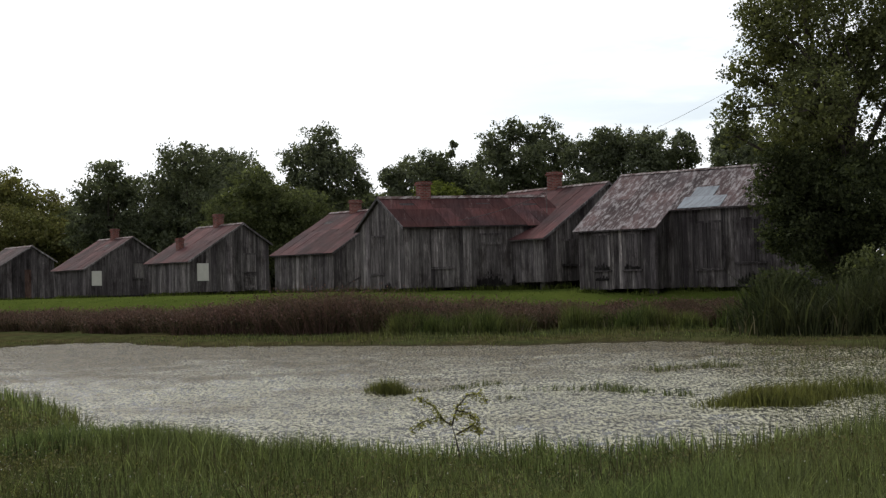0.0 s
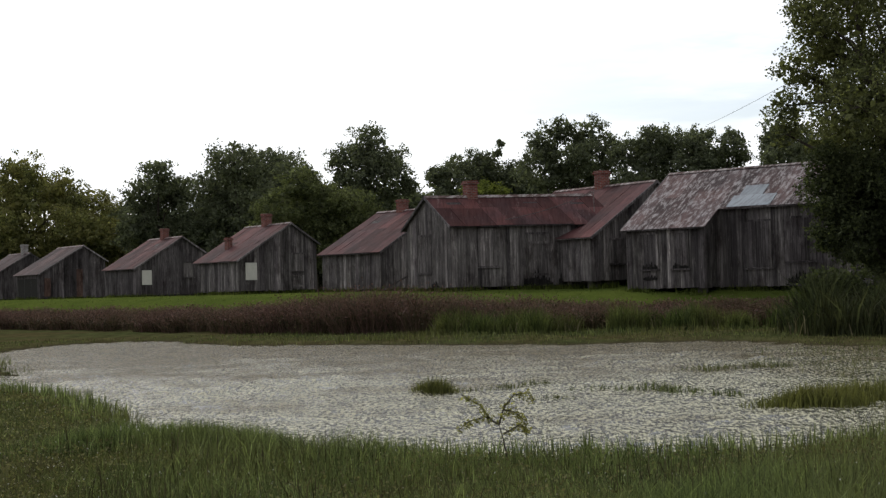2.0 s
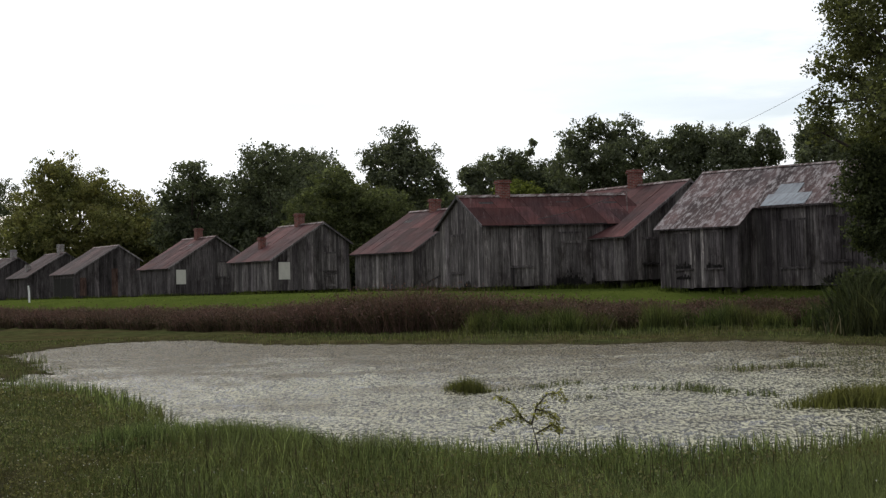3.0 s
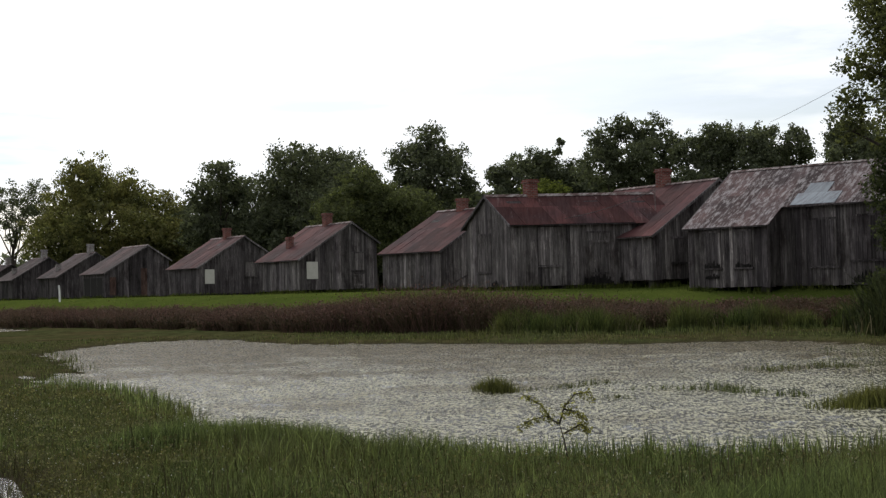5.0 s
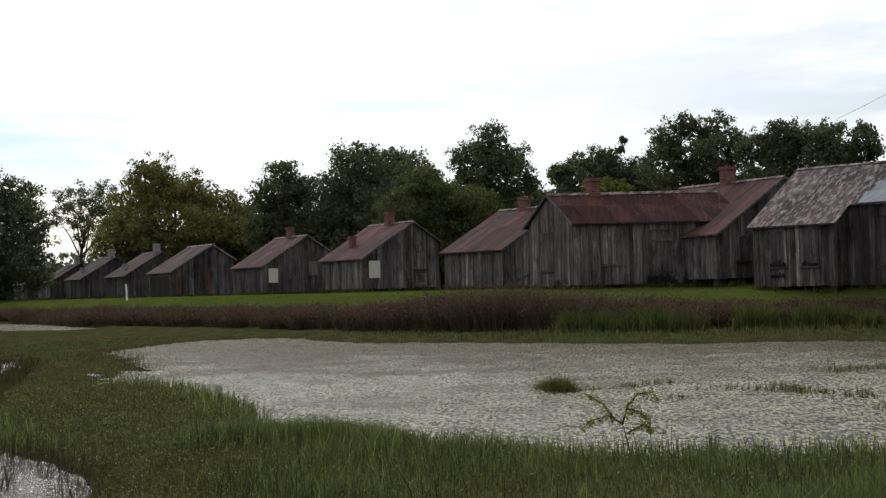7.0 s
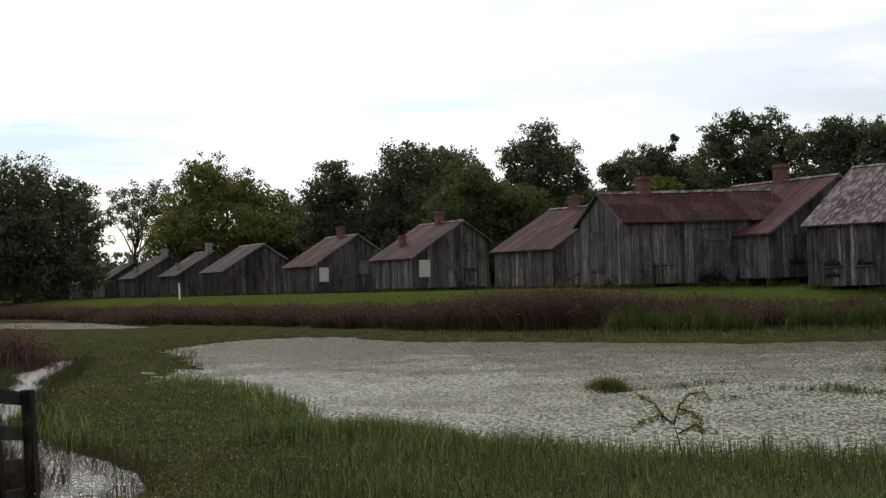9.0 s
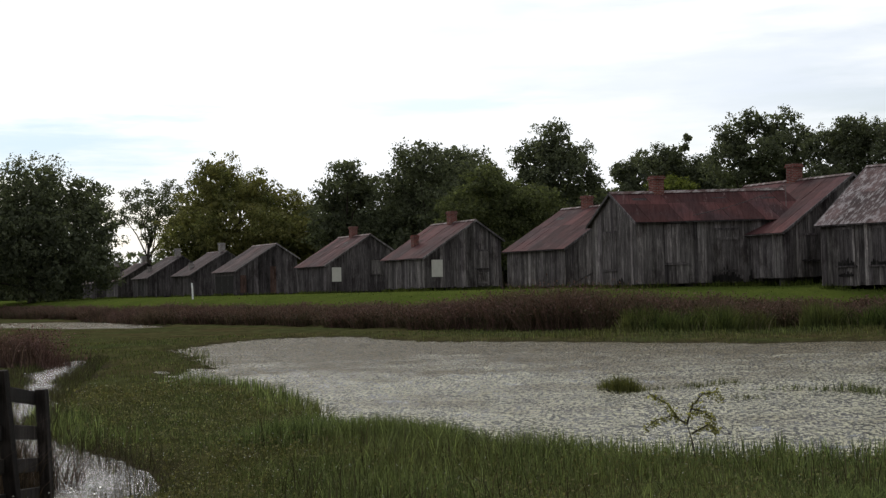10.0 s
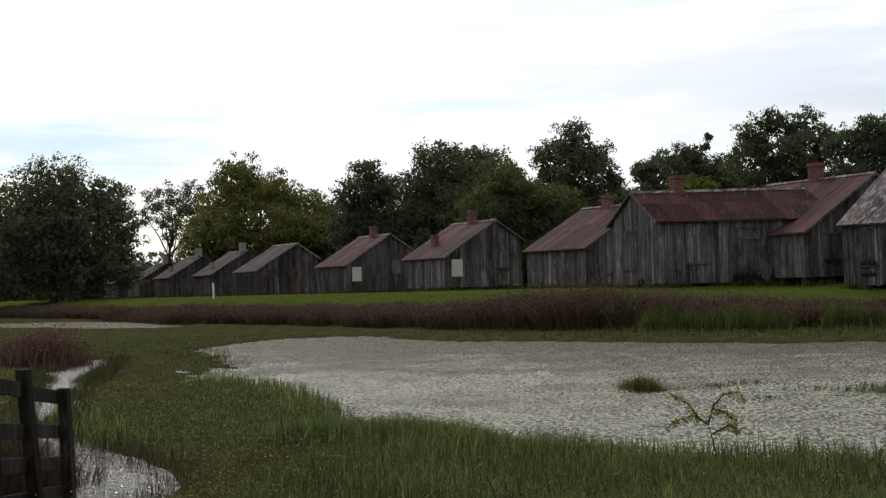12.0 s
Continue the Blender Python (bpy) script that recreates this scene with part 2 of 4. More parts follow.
RUST_GREY = roof_material("greyed_iron_sheet", (0.070, 0.042, 0.041), (0.045, 0.035, 0.036), (0.15, 0.135, 0.135), 0.25)
ZINC = roof_material("bare_zinc_sheet", (0.22, 0.24, 0.26), (0.18, 0.20, 0.22), (0.30, 0.31, 0.33), 0.3)
TRIM = roof_material("worn_ridge_cap", (0.10, 0.06, 0.055), (0.09, 0.065, 0.06), (0.34, 0.31, 0.30), 0.75)
BARGE = wood_material("bleached_bargeboard", (0.05, 0.044, 0.045), (0.13, 0.118, 0.12), (0.30, 0.275, 0.275), 0.0)
BRICK = brick_material("chimney_brick", (0.20, 0.050, 0.040), (0.13, 0.036, 0.030))
BRICK_GREY = brick_material("greyed_chimney_brick", (0.42, 0.40, 0.39), (0.30, 0.28, 0.27))
PIER = plain_material("pier_stone", (0.075, 0.066, 0.062), 0.9, 0.6)
WHITE_BOARD = plain_material("primed_panel", (0.50, 0.48, 0.43), 0.7, 0.3)
WHITE_PIPE = plain_material("white_pipe", (0.7, 0.7, 0.68), 0.5, 0.1)
WIRE = plain_material("black_cable", (0.02, 0.02, 0.02), 0.5, 0.1)
BARK = bark_material()
GROUND = ground_material()
WATER = water_material()
DITCH_WATER = ditch_material()
LEAF_DARK = leaf_material("dark_leaf", (0.070, 0.080, 0.056), (0.118, 0.130, 0.082), 0.42)
LEAF_MID = leaf_material("green_leaf", (0.068, 0.080, 0.042), (0.120, 0.132, 0.062), 0.45)
LEAF_GOLD = leaf_material("yellowing_leaf", (0.088, 0.098, 0.042), (0.165, 0.168, 0.066), 0.4, (0.19, 0.165, 0.062))
LEAF_BIG = leaf_material("overhanging_leaf", (0.058, 0.068, 0.036), (0.118, 0.128, 0.060), 0.48, (0.13, 0.132, 0.055))
LEAF_DEEP = leaf_material("creeper_leaf", (0.030, 0.038, 0.020), (0.062, 0.072, 0.034))
LEAF_LIGHT = leaf_material("fresh_leaf", (0.07, 0.09, 0.026), (0.13, 0.145, 0.038))
GRASS = leaf_material("meadow_blade", (0.058, 0.080, 0.032), (0.146, 0.178, 0.070), 0.32, (0.140, 0.146, 0.062), 2.0)
WEED = leaf_material("weed_leaf", (0.074, 0.076, 0.034), (0.150, 0.150, 0.070), 0.3, (0.125, 0.095, 0.042), 1.6)
SPROUT = leaf_material("sapling_leaf", (0.13, 0.14, 0.045), (0.24, 0.24, 0.085), 0.5, (0.24, 0.20, 0.07), 1.4)
TUFT = leaf_material("tuft_blade", (0.062, 0.074, 0.024), (0.130, 0.138, 0.046), 0.35, (0.13, 0.12, 0.042), 1.5)
LAWN = leaf_material("lawn_blade", (0.052, 0.073, 0.015), (0.096, 0.120, 0.027), 0.3, (0.096, 0.108, 0.026), 1.6)
MARSH = leaf_material("marsh_blade", (0.046, 0.060, 0.022), (0.098, 0.116, 0.042), 0.25, (0.102, 0.088, 0.036), 1.8)
REDGRASS = leaf_material("russet_seed_grass", (0.072, 0.042, 0.038), (0.140, 0.082, 0.072), 0.15, (0.095, 0.075, 0.045), 1.4)
SEEDHEAD = leaf_material("russet_seed_head", (0.092, 0.050, 0.044), (0.150, 0.084, 0.076), 0.15, (0.115, 0.076, 0.056), 1.25)
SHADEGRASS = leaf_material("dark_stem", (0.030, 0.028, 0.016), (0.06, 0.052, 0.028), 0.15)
CATTAIL = leaf_material("cattail_blade", (0.034, 0.052, 0.018), (0.100, 0.122, 0.040), 0.3, (0.125, 0.118, 0.045), 1.7)
DRYWEED = leaf_material("dry_weed_stem", (0.030, 0.022, 0.018), (0.085, 0.056, 0.044), 0.15, (0.06, 0.045, 0.03), 1.6)
STRAW = leaf_material("dead_blade", (0.08, 0.07, 0.042), (0.19, 0.165, 0.10), 0.2)
REED = leaf_material("dark_reed_blade", (0.022, 0.030, 0.014), (0.050, 0.060, 0.024), 0.2, (0.06, 0.055, 0.026), 2.0)
SEED = plain_material("pale_seed", (0.40, 0.40, 0.33), 0.8, 0.2)
RNG = np.random.default_rng(7)


# ---- mesh helpers ----
def mesh_of(name, verts, faces, material):
    me = bpy.data.meshes.new(name)
    verts = np.asarray(verts, dtype=np.float32)
    if isinstance(faces, np.ndarray):
        n, w = faces.shape
        me.vertices.add(len(verts))
        me.vertices.foreach_set("co", verts.ravel())
        me.loops.add(n * w)
        me.loops.foreach_set("vertex_index", faces.astype(np.int32).ravel())
        me.polygons.add(n)
        me.polygons.foreach_set("loop_start", np.arange(0, n * w, w, dtype=np.int32))
        me.update(calc_edges=True)
    else:
        me.from_pydata([tuple(map(float, v)) for v in verts], [], faces)
        me.update()
    me.materials.append(material)
    return me


def part(name, verts, faces, material, parent=None, label=""):
    """One mesh object; under a parent the vertices are given from the parent's origin."""
    ob = new(name, mesh_of(name, verts, faces, material))
    if parent is not None:
        ob.parent = parent
    if label:
        tagged(ob, label)
    return ob


BOX = [(0, 3, 2, 1), (4, 5, 6, 7), (0, 1, 5, 4), (1, 2, 6, 5), (2, 3, 7, 6), (3, 0, 4, 7)]


def box_verts(o, a, b, c):
    """Eight corners of a slanted box from a corner and three edges."""
    o, a, b, c = (np.asarray(v, float) for v in (o, a, b, c))
    return [o, o + a, o + a + b, o + b, o + c, o + a + c, o + a + b + c, o + b + c]


def joined(pieces):
    """Many boxes as one list of vertices and faces."""
    vs, fs = [], []
    for v in pieces:
        k = len(vs)
        vs += list(v)
        fs += [tuple(i + k for i in f) for f in BOX]
    return vs, fs


def tube(points, radii, sides=7):
    """A tapered tube through points, closed at its ends."""
    vs, fs = [], []
    pts, radii = [Vector(p) for p in points], [float(r) for r in radii]
    for i, p in enumerate(pts):
        d = (pts[min(i + 1, len(pts) - 1)] - pts[max(i - 1, 0)]).normalized()
        a = d.orthogonal().normalized()
        b = d.cross(a)
        for s in range(sides):
            w = 2 * math.pi * s / sides
            vs.append(tuple(p + radii[i] * (math.cos(w) * a + math.sin(w) * b)))
    for i in range(len(pts) - 1):
        for s in range(sides):
            t = (s + 1) % sides
            fs.append((i * sides + s, i * sides + t, (i + 1) * sides + t, (i + 1) * sides + s))
    fs.append(tuple(range(sides))[::-1])
    fs.append(tuple((len(pts) - 1) * sides + s for s in range(sides)))
    return vs, fs


def blades(points, height, width, lean=0.35, wind=(0.0, 0.0)):
    """Curved grass blades, three triangles each, at points (n, 3) with heights and widths (n)."""
    n = len(points)
    yaw = RNG.uniform(0, 2 * math.pi, n)
    side = np.stack([np.cos(yaw), np.sin(yaw), np.zeros(n)], 1) * (width / 2)[:, None]
    bend_dir = RNG.uniform(0, 2 * math.pi, n)
    amount = np.abs(RNG.normal(0, lean, n)) * height
    bend = np.stack([np.cos(bend_dir) * amount + wind[0] * height, np.sin(bend_dir) * amount + wind[1] * height, np.zeros(n)], 1)
    up = np.stack([np.zeros(n), np.zeros(n), height], 1)
    v = np.stack([points - side, points + side, points + 0.55 * up + 0.3 * bend - 0.8 * side, points + 0.55 * up + 0.3 * bend + 0.8 * side, points + up + bend], 1)
    base = np.arange(n)[:, None, None] * 5
    f = np.array([[0, 1, 3], [0, 3, 2], [2, 3, 4]])[None] + base
    return v.reshape(-1, 3), f.reshape(-1, 3)


def leaves(centres, size):
    """Leaf sprays: a folded four-sided leaf at each centre, turned at random."""
    n = len(centres)
    a = RNG.normal(size=(n, 3))
    a /= np.linalg.norm(a, axis=1)[:, None]
    b = np.cross(a, RNG.normal(size=(n, 3)))
    b /= np.linalg.norm(b, axis=1)[:, None] + 1e-9
    c = np.cross(a, b)
    s = (np.asarray(size) * RNG.uniform(0.6, 1.3, n))[:, None]
    v = np.stack([centres - a * s * 0.6, centres + b * s * 0.38 + c * s * 0.12, centres + a * s * 0.6, centres - b * s * 0.38 + c * s * 0.12], 1)
    f = np.array([[0, 1, 2], [0, 2, 3]])[None] + np.arange(n)[:, None, None] * 4
    return v.reshape(-1, 3), f.reshape(-1, 3)


# ---- the lie of the land ----
POND = np.array([(-11.1, 35.1), (-8.4, 28.9), (-7.6, 27.0), (-7.8, 24.6), (-6.8, 21.5), (-5.3, 20.6), (-4.1, 18.3), (-3.3, 16.0), (-2.75, 13.9),
                 (-1.5, 13.5), (-0.9, 12.4), (-0.4, 11.6), (0.6, 11.2), (1.9, 11.0), (2.6, 10.9), (3.4, 11.1), (4.2, 11.3), (5.2, 11.7), (7.0, 12.8),
                 (12.5, 22.6), (12.6, 26.9), (10.7, 29.6), (9.5, 32.6), (5.0, 32.8), (1.8, 35.0), (-0.5, 36.2), (-3.0, 37.6), (-4.9, 39.0),
                 (-7.1, 43.6), (-8.6, 43.4), (-10.2, 43.0), (-11.0, 39.5)])
FAR_POND = np.array([(-35, 68.7), (-28.5, 64.7), (-22.2, 59.5), (-20, 61.4), (-29, 80), (-36, 82.4), (-46, 80)])
DITCH = np.array([(-11.4, 24.9), (-13.2, 30.4), (-11.9, 31.2), (-10, 25.4), (-8.2, 19.5), (-6.3, 14.5), (-4.8, 12.3), (-3.75, 11.0), (-3.3, 10.1),
                  (-3.3, 8.8), (-4.0, 8.4), (-5.3, 11.0), (-6.2, 12.6), (-9.0, 19.5)])
BANK_X = (-90, -50, -35, -23, -20, -12.8, -6.8, -1.8, 2.1, 5, 10, 14, 20, 60)
BANK_Y = (150, 103, 85.5, 68, 64, 56.7, 48.5, 43.5, 41, 40, 40, 39, 36, 30)


def shore_distance(x, y, poly):
    """Distance to a pond's outline, below 0 inside it."""
    d = np.full(x.shape, 1e9)
    inside = np.zeros(x.shape, bool)
    for (ax, ay), (bx, by) in zip(poly, np.roll(poly, -1, 0)):
        ex, ey = bx - ax, by - ay
        t = np.clip(((x - ax) * ex + (y - ay) * ey) / (ex * ex + ey * ey), 0, 1)
        d = np.minimum(d, np.hypot(x - ax - t * ex, y - ay - t * ey))
        cross = ((ay > y) != (by > y)) & (x < ex * (y - ay) / (ey if ey else 1e-9) + ax)
        inside ^= cross
    return np.where(inside, -d, d)


def ripple(x, y, s, seed=0.0):
    """Cheap smooth unevenness, about -1 to 1."""
    return (np.sin(x * s + 1.7 * np.sin(y * s * 0.7 + seed) + seed) + np.sin(y * s * 1.13 - 1.3 * np.sin(x * s * 0.6 + 2 + seed) + 2 * seed)) / 2


def smooth(v):
    v = np.clip(v, 0, 1)
    return v * v * (3 - 2 * v)


def water_edge(x, y):
    wob = 0.006 * np.hypot(x, y) * (ripple(x, y, 1.9, 1.0) + 0.7 * ripple(x, y, 4.3, 2.0))
    return np.minimum(np.minimum(shore_distance(x, y, POND), shore_distance(x, y, FAR_POND)), shore_distance(x, y, DITCH)) + wob


def bank(x, y):
    """Metres behind the foot of the bank, below 0 on the pond's side."""
    return (y - np.interp(x, BANK_X, BANK_Y)) * 0.8


def ground(x, y):
    e = water_edge(x, y)
    z = np.where(e < 0, -0.30 * smooth(-e / 0.8), 0.10 * smooth(e / 0.9))
    z = z + np.where(e > 0, 0.025 * ripple(x, y, 1.1, 3.0) * smooth(e), 0)
    b = bank(x, y)
    z = z + 1.22 * smooth(b / 7.0) + 0.24 * smooth((b - 5) / 8.0)
    return z


def build_ground():
    angle = np.concatenate([np.linspace(-0.62, 0.62, 300), np.linspace(0.62, 2 * math.pi - 0.62, 90)[1:-1]])
    radius = np.concatenate([np.geomspace(1.0, 160, 240), np.geomspace(170, 3000, 30)])
    aa, rr = np.meshgrid(angle, radius)
    x, y = -np.sin(aa) * rr, np.cos(aa) * rr
    z = ground(x, y)
    n, m = len(angle), len(radius)
    v = np.stack([x, y, z], 2).reshape(-1, 3)
    i = np.arange(m - 1)[:, None] * n + np.arange(n)[None]
    j = np.arange(m - 1)[:, None] * n + (np.arange(n)[None] + 1) % n
    f = np.stack([i, j, j + n, i + n], 2).reshape(-1, 4)
    v = np.vstack([v, [[0, 0, 0.1]]])
    ob = part("ground", v, f, GROUND)
    fan = part("ground_underfoot", np.vstack([v[:n], [[0, 0, 0.1]]]), np.array([[k, n, (k + 1) % n] for k in range(n)])[:, ::-1], GROUND)
    tagged(fan, "damp grassy earth at the pond's edge", "ground", kind="structure")
    tagged(ob, "damp marsh ground rising to a mown green lawn", "ground", kind="structure")
    tagged(part("ditch_water", [(-60, 6, 0), (-2.4, 6, 0), (-2.6, 11, 0), (-4.6, 14.6, 0), (-8.9, 22, 0), (-12.4, 33, 0), (-60, 40, 0)], [(0, 1, 2, 3, 4, 5, 6)], DITCH_WATER), "dark still water in a reedy ditch", "water", kind="structure")
    far = [(-14, 48, 0), (20, 48, 0), (20, 90, 0), (-60, 90, 0), (-60, 40, 0)]
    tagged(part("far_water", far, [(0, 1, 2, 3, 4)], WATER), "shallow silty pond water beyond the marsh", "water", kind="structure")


def build_pond():
    """The near pond's surface, raised in small wind waves that run towards the near shore."""
    rng = np.random.default_rng(21)
    angle = np.linspace(-0.50, 0.37, 540)
    step = np.interp(np.linspace(0, 1, 560), (0, 0.45, 1), (0.038, 0.054, 0.095))
    radius = 10.3 + np.cumsum(step)
    aa, rr = np.meshgrid(angle, radius)
    x, y = -np.sin(aa) * rr, np.cos(aa) * rr
    z = np.zeros(x.shape)
    waves = 44
    for i in range(waves):
        length = 0.24 * (1.3 / 0.24) ** rng.random()
        way = radians(-100 + rng.normal(0, 58))
        k = 2 * math.pi / length
        slope = WAVE_SLOPE * math.sqrt(2 / waves)
        z += slope / k * np.cos(k * (math.cos(way) * x + math.sin(way) * y) + rng.uniform(0, 6.28))
    gust = 0.80 + 0.30 * ripple(x * 0.7, y, 0.42, 5.0) + 0.22 * ripple(x * 0.6, y * 1.4, 1.1, 2.0)
    z *= np.clip(gust, 0.3, 1.3) * (1 - 0.45 * smooth((y - 27) / 9))
    n, m = len(angle), len(radius)
    wet = shore_distance(x, y, POND) < 0.6
    i = np.arange(m - 1)[:, None] * n + np.arange(n - 1)[None]
    f = np.stack([i, i + n, i + n + 1, i + 1], 2)[wet[:-1, :-1] | wet[1:, 1:]]
    used, f = np.unique(f, return_inverse=True)
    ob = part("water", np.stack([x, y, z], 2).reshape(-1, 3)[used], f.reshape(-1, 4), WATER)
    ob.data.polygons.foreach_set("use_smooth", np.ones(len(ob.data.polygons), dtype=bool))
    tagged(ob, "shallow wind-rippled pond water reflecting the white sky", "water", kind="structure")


WAVE_SLOPE = 0.13
build_ground()
build_pond()


# ---- cabins ----
def wall_strips(a, b, z0, tops, width, thick, out):
    """Upright boards from plan point a to b. tops(s) gives the height at s metres from a; out points away from the room."""
    a, b, out = np.array(a, float), np.array(b, float), np.array(out, float)
    length = np.linalg.norm(b - a)
    d = (b - a) / length
    pieces, s = [], 0.0
    while s < length - 0.02:
        w = min(width * random.uniform(0.72, 1.25), length - s)
        if length - s - w < 0.08:
            w = length - s
        gap = 0.008
        p, q = a + d * s, a + d * (s + w - gap)
        k = thick * random.uniform(0.7, 1.5)
        lo = z0 + random.choice((0, 0, 0.01, 0.03, -0.03, 0.06 if random.random() < 0.2 else 0))
        t0, t1 = tops(s) - 0.02, tops(s + w - gap) - 0.02
        o = out * k
        pieces.append([(*p, lo), (*q, lo), (*(q + o), lo), (*(p + o), lo), (*p, t0), (*q, t1), (*(q + o), t1), (*(p + o), t0)])
        s += w
    return pieces


class Cabin:
    """A board cabin on piers. o: near corner; u: along the ridge; v: along the gable; profile: (v, z) of front eave, ridge and back eave."""

    def __init__(self, label, o, u, v, length, profile, base, roof, wood=WOOD, notch=None, split=True, rot=0.22):
        self.o, self.u, self.v = (np.array(k, float) for k in (o, u, v))
        self.u, self.v = self.u / np.linalg.norm(self.u), self.v / np.linalg.norm(self.v)
        # the given corner and heights are those of the roof's edge; the walls stand back under it
        over, rake = 0.22, 0.18
        self.o = self.o + self.v * over + self.u * rake
        (t0, z0), (t1, z1), (t2, z2) = profile
        slope, fall = (z1 - z0) / (t1 - t0), (z2 - z1) / (t2 - t1)
        profile = ((0, z0 + slope * over), (t1 - over, z1), (t2 - 2 * over, z2 - fall * over))
        length -= 2 * rake
        notch = (notch[0] - 2 * rake, notch[1]) if notch else None
        self.length, self.profile, self.base = length, profile, base
        self.roof_mat, self.wood, self.notch, self.split = roof, wood, notch, split
        self.depth = profile[2][0]
        self.rot = rot
        self.seam = 0.014
        x, y = self.o
        self.ground = float(ground(np.array([x]), np.array([y]))[0])
        self.empty = new("cabin")
        self.empty.location = (x, y, self.ground)
        tagged(self.empty, label, "cabin", "row of old board cabins")
        self.walls()
        self.roof()
        self.piers()

    def at(self, s, t, z):
        """A point from the cabin's origin: s along the ridge, t along the gable, z above the pond."""
        p = self.u * s + self.v * t
        return np.array((p[0], p[1], z - self.ground))

    def height(self, t):
        (t0, z0), (t1, z1), (t2, z2) = self.profile
        return z0 + (z1 - z0) * (t - t0) / (t1 - t0) if t <= t1 else z1 + (z2 - z1) * (t - t1) / (t2 - t1)

    def plan(self, s, t):
        return self.u * s + self.v * t

    def wall(self, name, a, b, tops, out, split):
        zb = self.base - self.ground
        pa, pb = self.plan(*a), self.plan(*b)
        n = np.array(out, float)
        n = n / np.linalg.norm(n)
        ln = np.linalg.norm(pb - pa)
        inner = -n * 0.06
        steps = 12
        vs, fs = [], []
        for i in range(steps + 1):
            p = pa + (pb - pa) * i / steps
            top = tops(ln * i / steps) - 0.05
            for q in (p, p + inner):
                vs += [(*q, zb + 0.02), (*q, top)]
        for i in range(steps):
            k, m = i * 4, i * 4 + 4
            fs += [(k, m, m + 1, k + 1), (k + 2, k + 3, m + 3, m + 2), (k + 1, m + 1, m + 3, k + 3), (k, k + 2, m + 2, m)]
        fs += [(0, 1, 3, 2), (steps * 4, steps * 4 + 2, steps * 4 + 3, steps * 4 + 1)]
        if not split and name != "front_wall":
            vs = [(q[0], q[1], -0.3 if abs(q[2] - zb - 0.02) < 1e-6 else q[2]) for q in vs]
        core = part(name, vs, fs, LINING, self.empty)
        pieces = wall_strips(pa, pb, zb, tops, 0.18, 0.028, n)
        if split:
            for p in pieces:
                w = self.wood if random.random() > self.rot else WOOD_DARK
                part("board", p, BOX, w, core)
        else:
            part("cladding", *joined(pieces), self.wood, core)

    def walls(self):
        g, L, D = self.ground, self.length, self.depth
        h = lambda t: self.height(t) - g
        t0 = self.notch[1] if self.notch else 0.0
        s0 = self.notch[0] if self.notch else L
        self.wall("front_wall", (0, 0), (s0, 0), lambda s: h(0), -self.v, self.split)
        if self.notch:
            self.wall("return_wall", (s0, 0), (s0, t0), lambda s: h(s), self.u, self.split)
            self.wall("main_front_wall", (s0, t0), (L, t0), lambda s: h(t0), -self.v, self.split)
        self.wall("gable_wall", (0, 0), (0, D), lambda s: h(s), -self.u, self.split)
        self.wall("back_wall", (0, D), (L, D), lambda s: h(D), self.v, False)
        self.wall("far_gable_wall", (L, t0), (L, D), lambda s: h(t0 + s), self.u, False)

    def roof(self):
        (t0, z0), (t1, z1), (t2, z2) = self.profile
        front, back = (z1 - z0) / (t1 - t0), (z2 - z1) / (t2 - t1)
        deck_v, deck_f = [], []
        over, rake, thick = 0.22, 0.18, 0.03
        zones = [(-rake, self.notch[0] + 0.1, 0.0), (self.notch[0] + 0.1, self.length + rake, self.notch[1])] if self.notch else [(-rake, self.length + rake, 0.0)]
        boards = []
        for a, b, t in zones:
            lo = t - over
            for s0, s1, ta, tb, slope, ref in ((a, b, lo, t1, front, (t0, z0)), (a, b, t1, t2 + over, back, (t1, z1))):
                za, zb = ref[1] + slope * (ta - ref[0]), ref[1] + slope * (tb - ref[0])
                o = self.at(s0 + 0.03, ta, za)
                boards.append(box_verts(o, self.at(s1 - 0.03, ta, za) - o, self.at(s0 + 0.03, tb, zb) - o, (0, 0, -0.05)))
        deck = part("roof", *joined(boards), WOOD_DARK, self.empty)
        self.deck = deck
        for a, b, t in zones:
            n = max(2, round((b - a) / 0.66))
            for i in range(n):
                s0, s1 = a + (b - a) * i / n, a + (b - a) * (i + 1) / n
                for ta, tb, slope, ref, tag in ((t - over, t1, front, (t0, z0), 0), (t1, t2 + over, back, (t1, z1), 1)):
                    cut = random.uniform(0.4, 0.62)
                    tm = ta + (tb - ta) * cut
                    for q0, q1, lift in ((ta - random.uniform(0, 0.05) * (1 - tag), tm + 0.06, 0.012), (tm, tb, 0.004)):
                        lift += random.uniform(0.0, 0.012)
                        self.sheet(s0, s1 + 0.05, q0, q1, slope, ref, lift)
            cap = []
            o0, e0 = self.at(a, t1, z1 + 0.05), self.at(b, t1, z1 + 0.05)
            for sgn, slope in ((-1, -front), (1, back)):
                w = self.at(0, 0.16 * sgn, 0.16 * slope) - self.at(0, 0, 0)
                cap.append(box_verts(o0, e0 - o0, w, (0, 0, 0.012)))
            part("ridge_cap", *joined(cap), TRIM, deck)
        for t_a, z_a, t_b, z_b in ((t0 - over, z0 - front * over, t1, z1), (t1, z1, t2 + over, z2 + back * over)):
            o = self.at(-rake - 0.02, t_a, z_a - 0.09)
            part("bargeboard", box_verts(o, self.at(-rake - 0.02, t_b, z_b - 0.09) - o, (*self.plan(0.03, 0), 0), (0, 0, 0.12)), BOX, BARGE, deck)

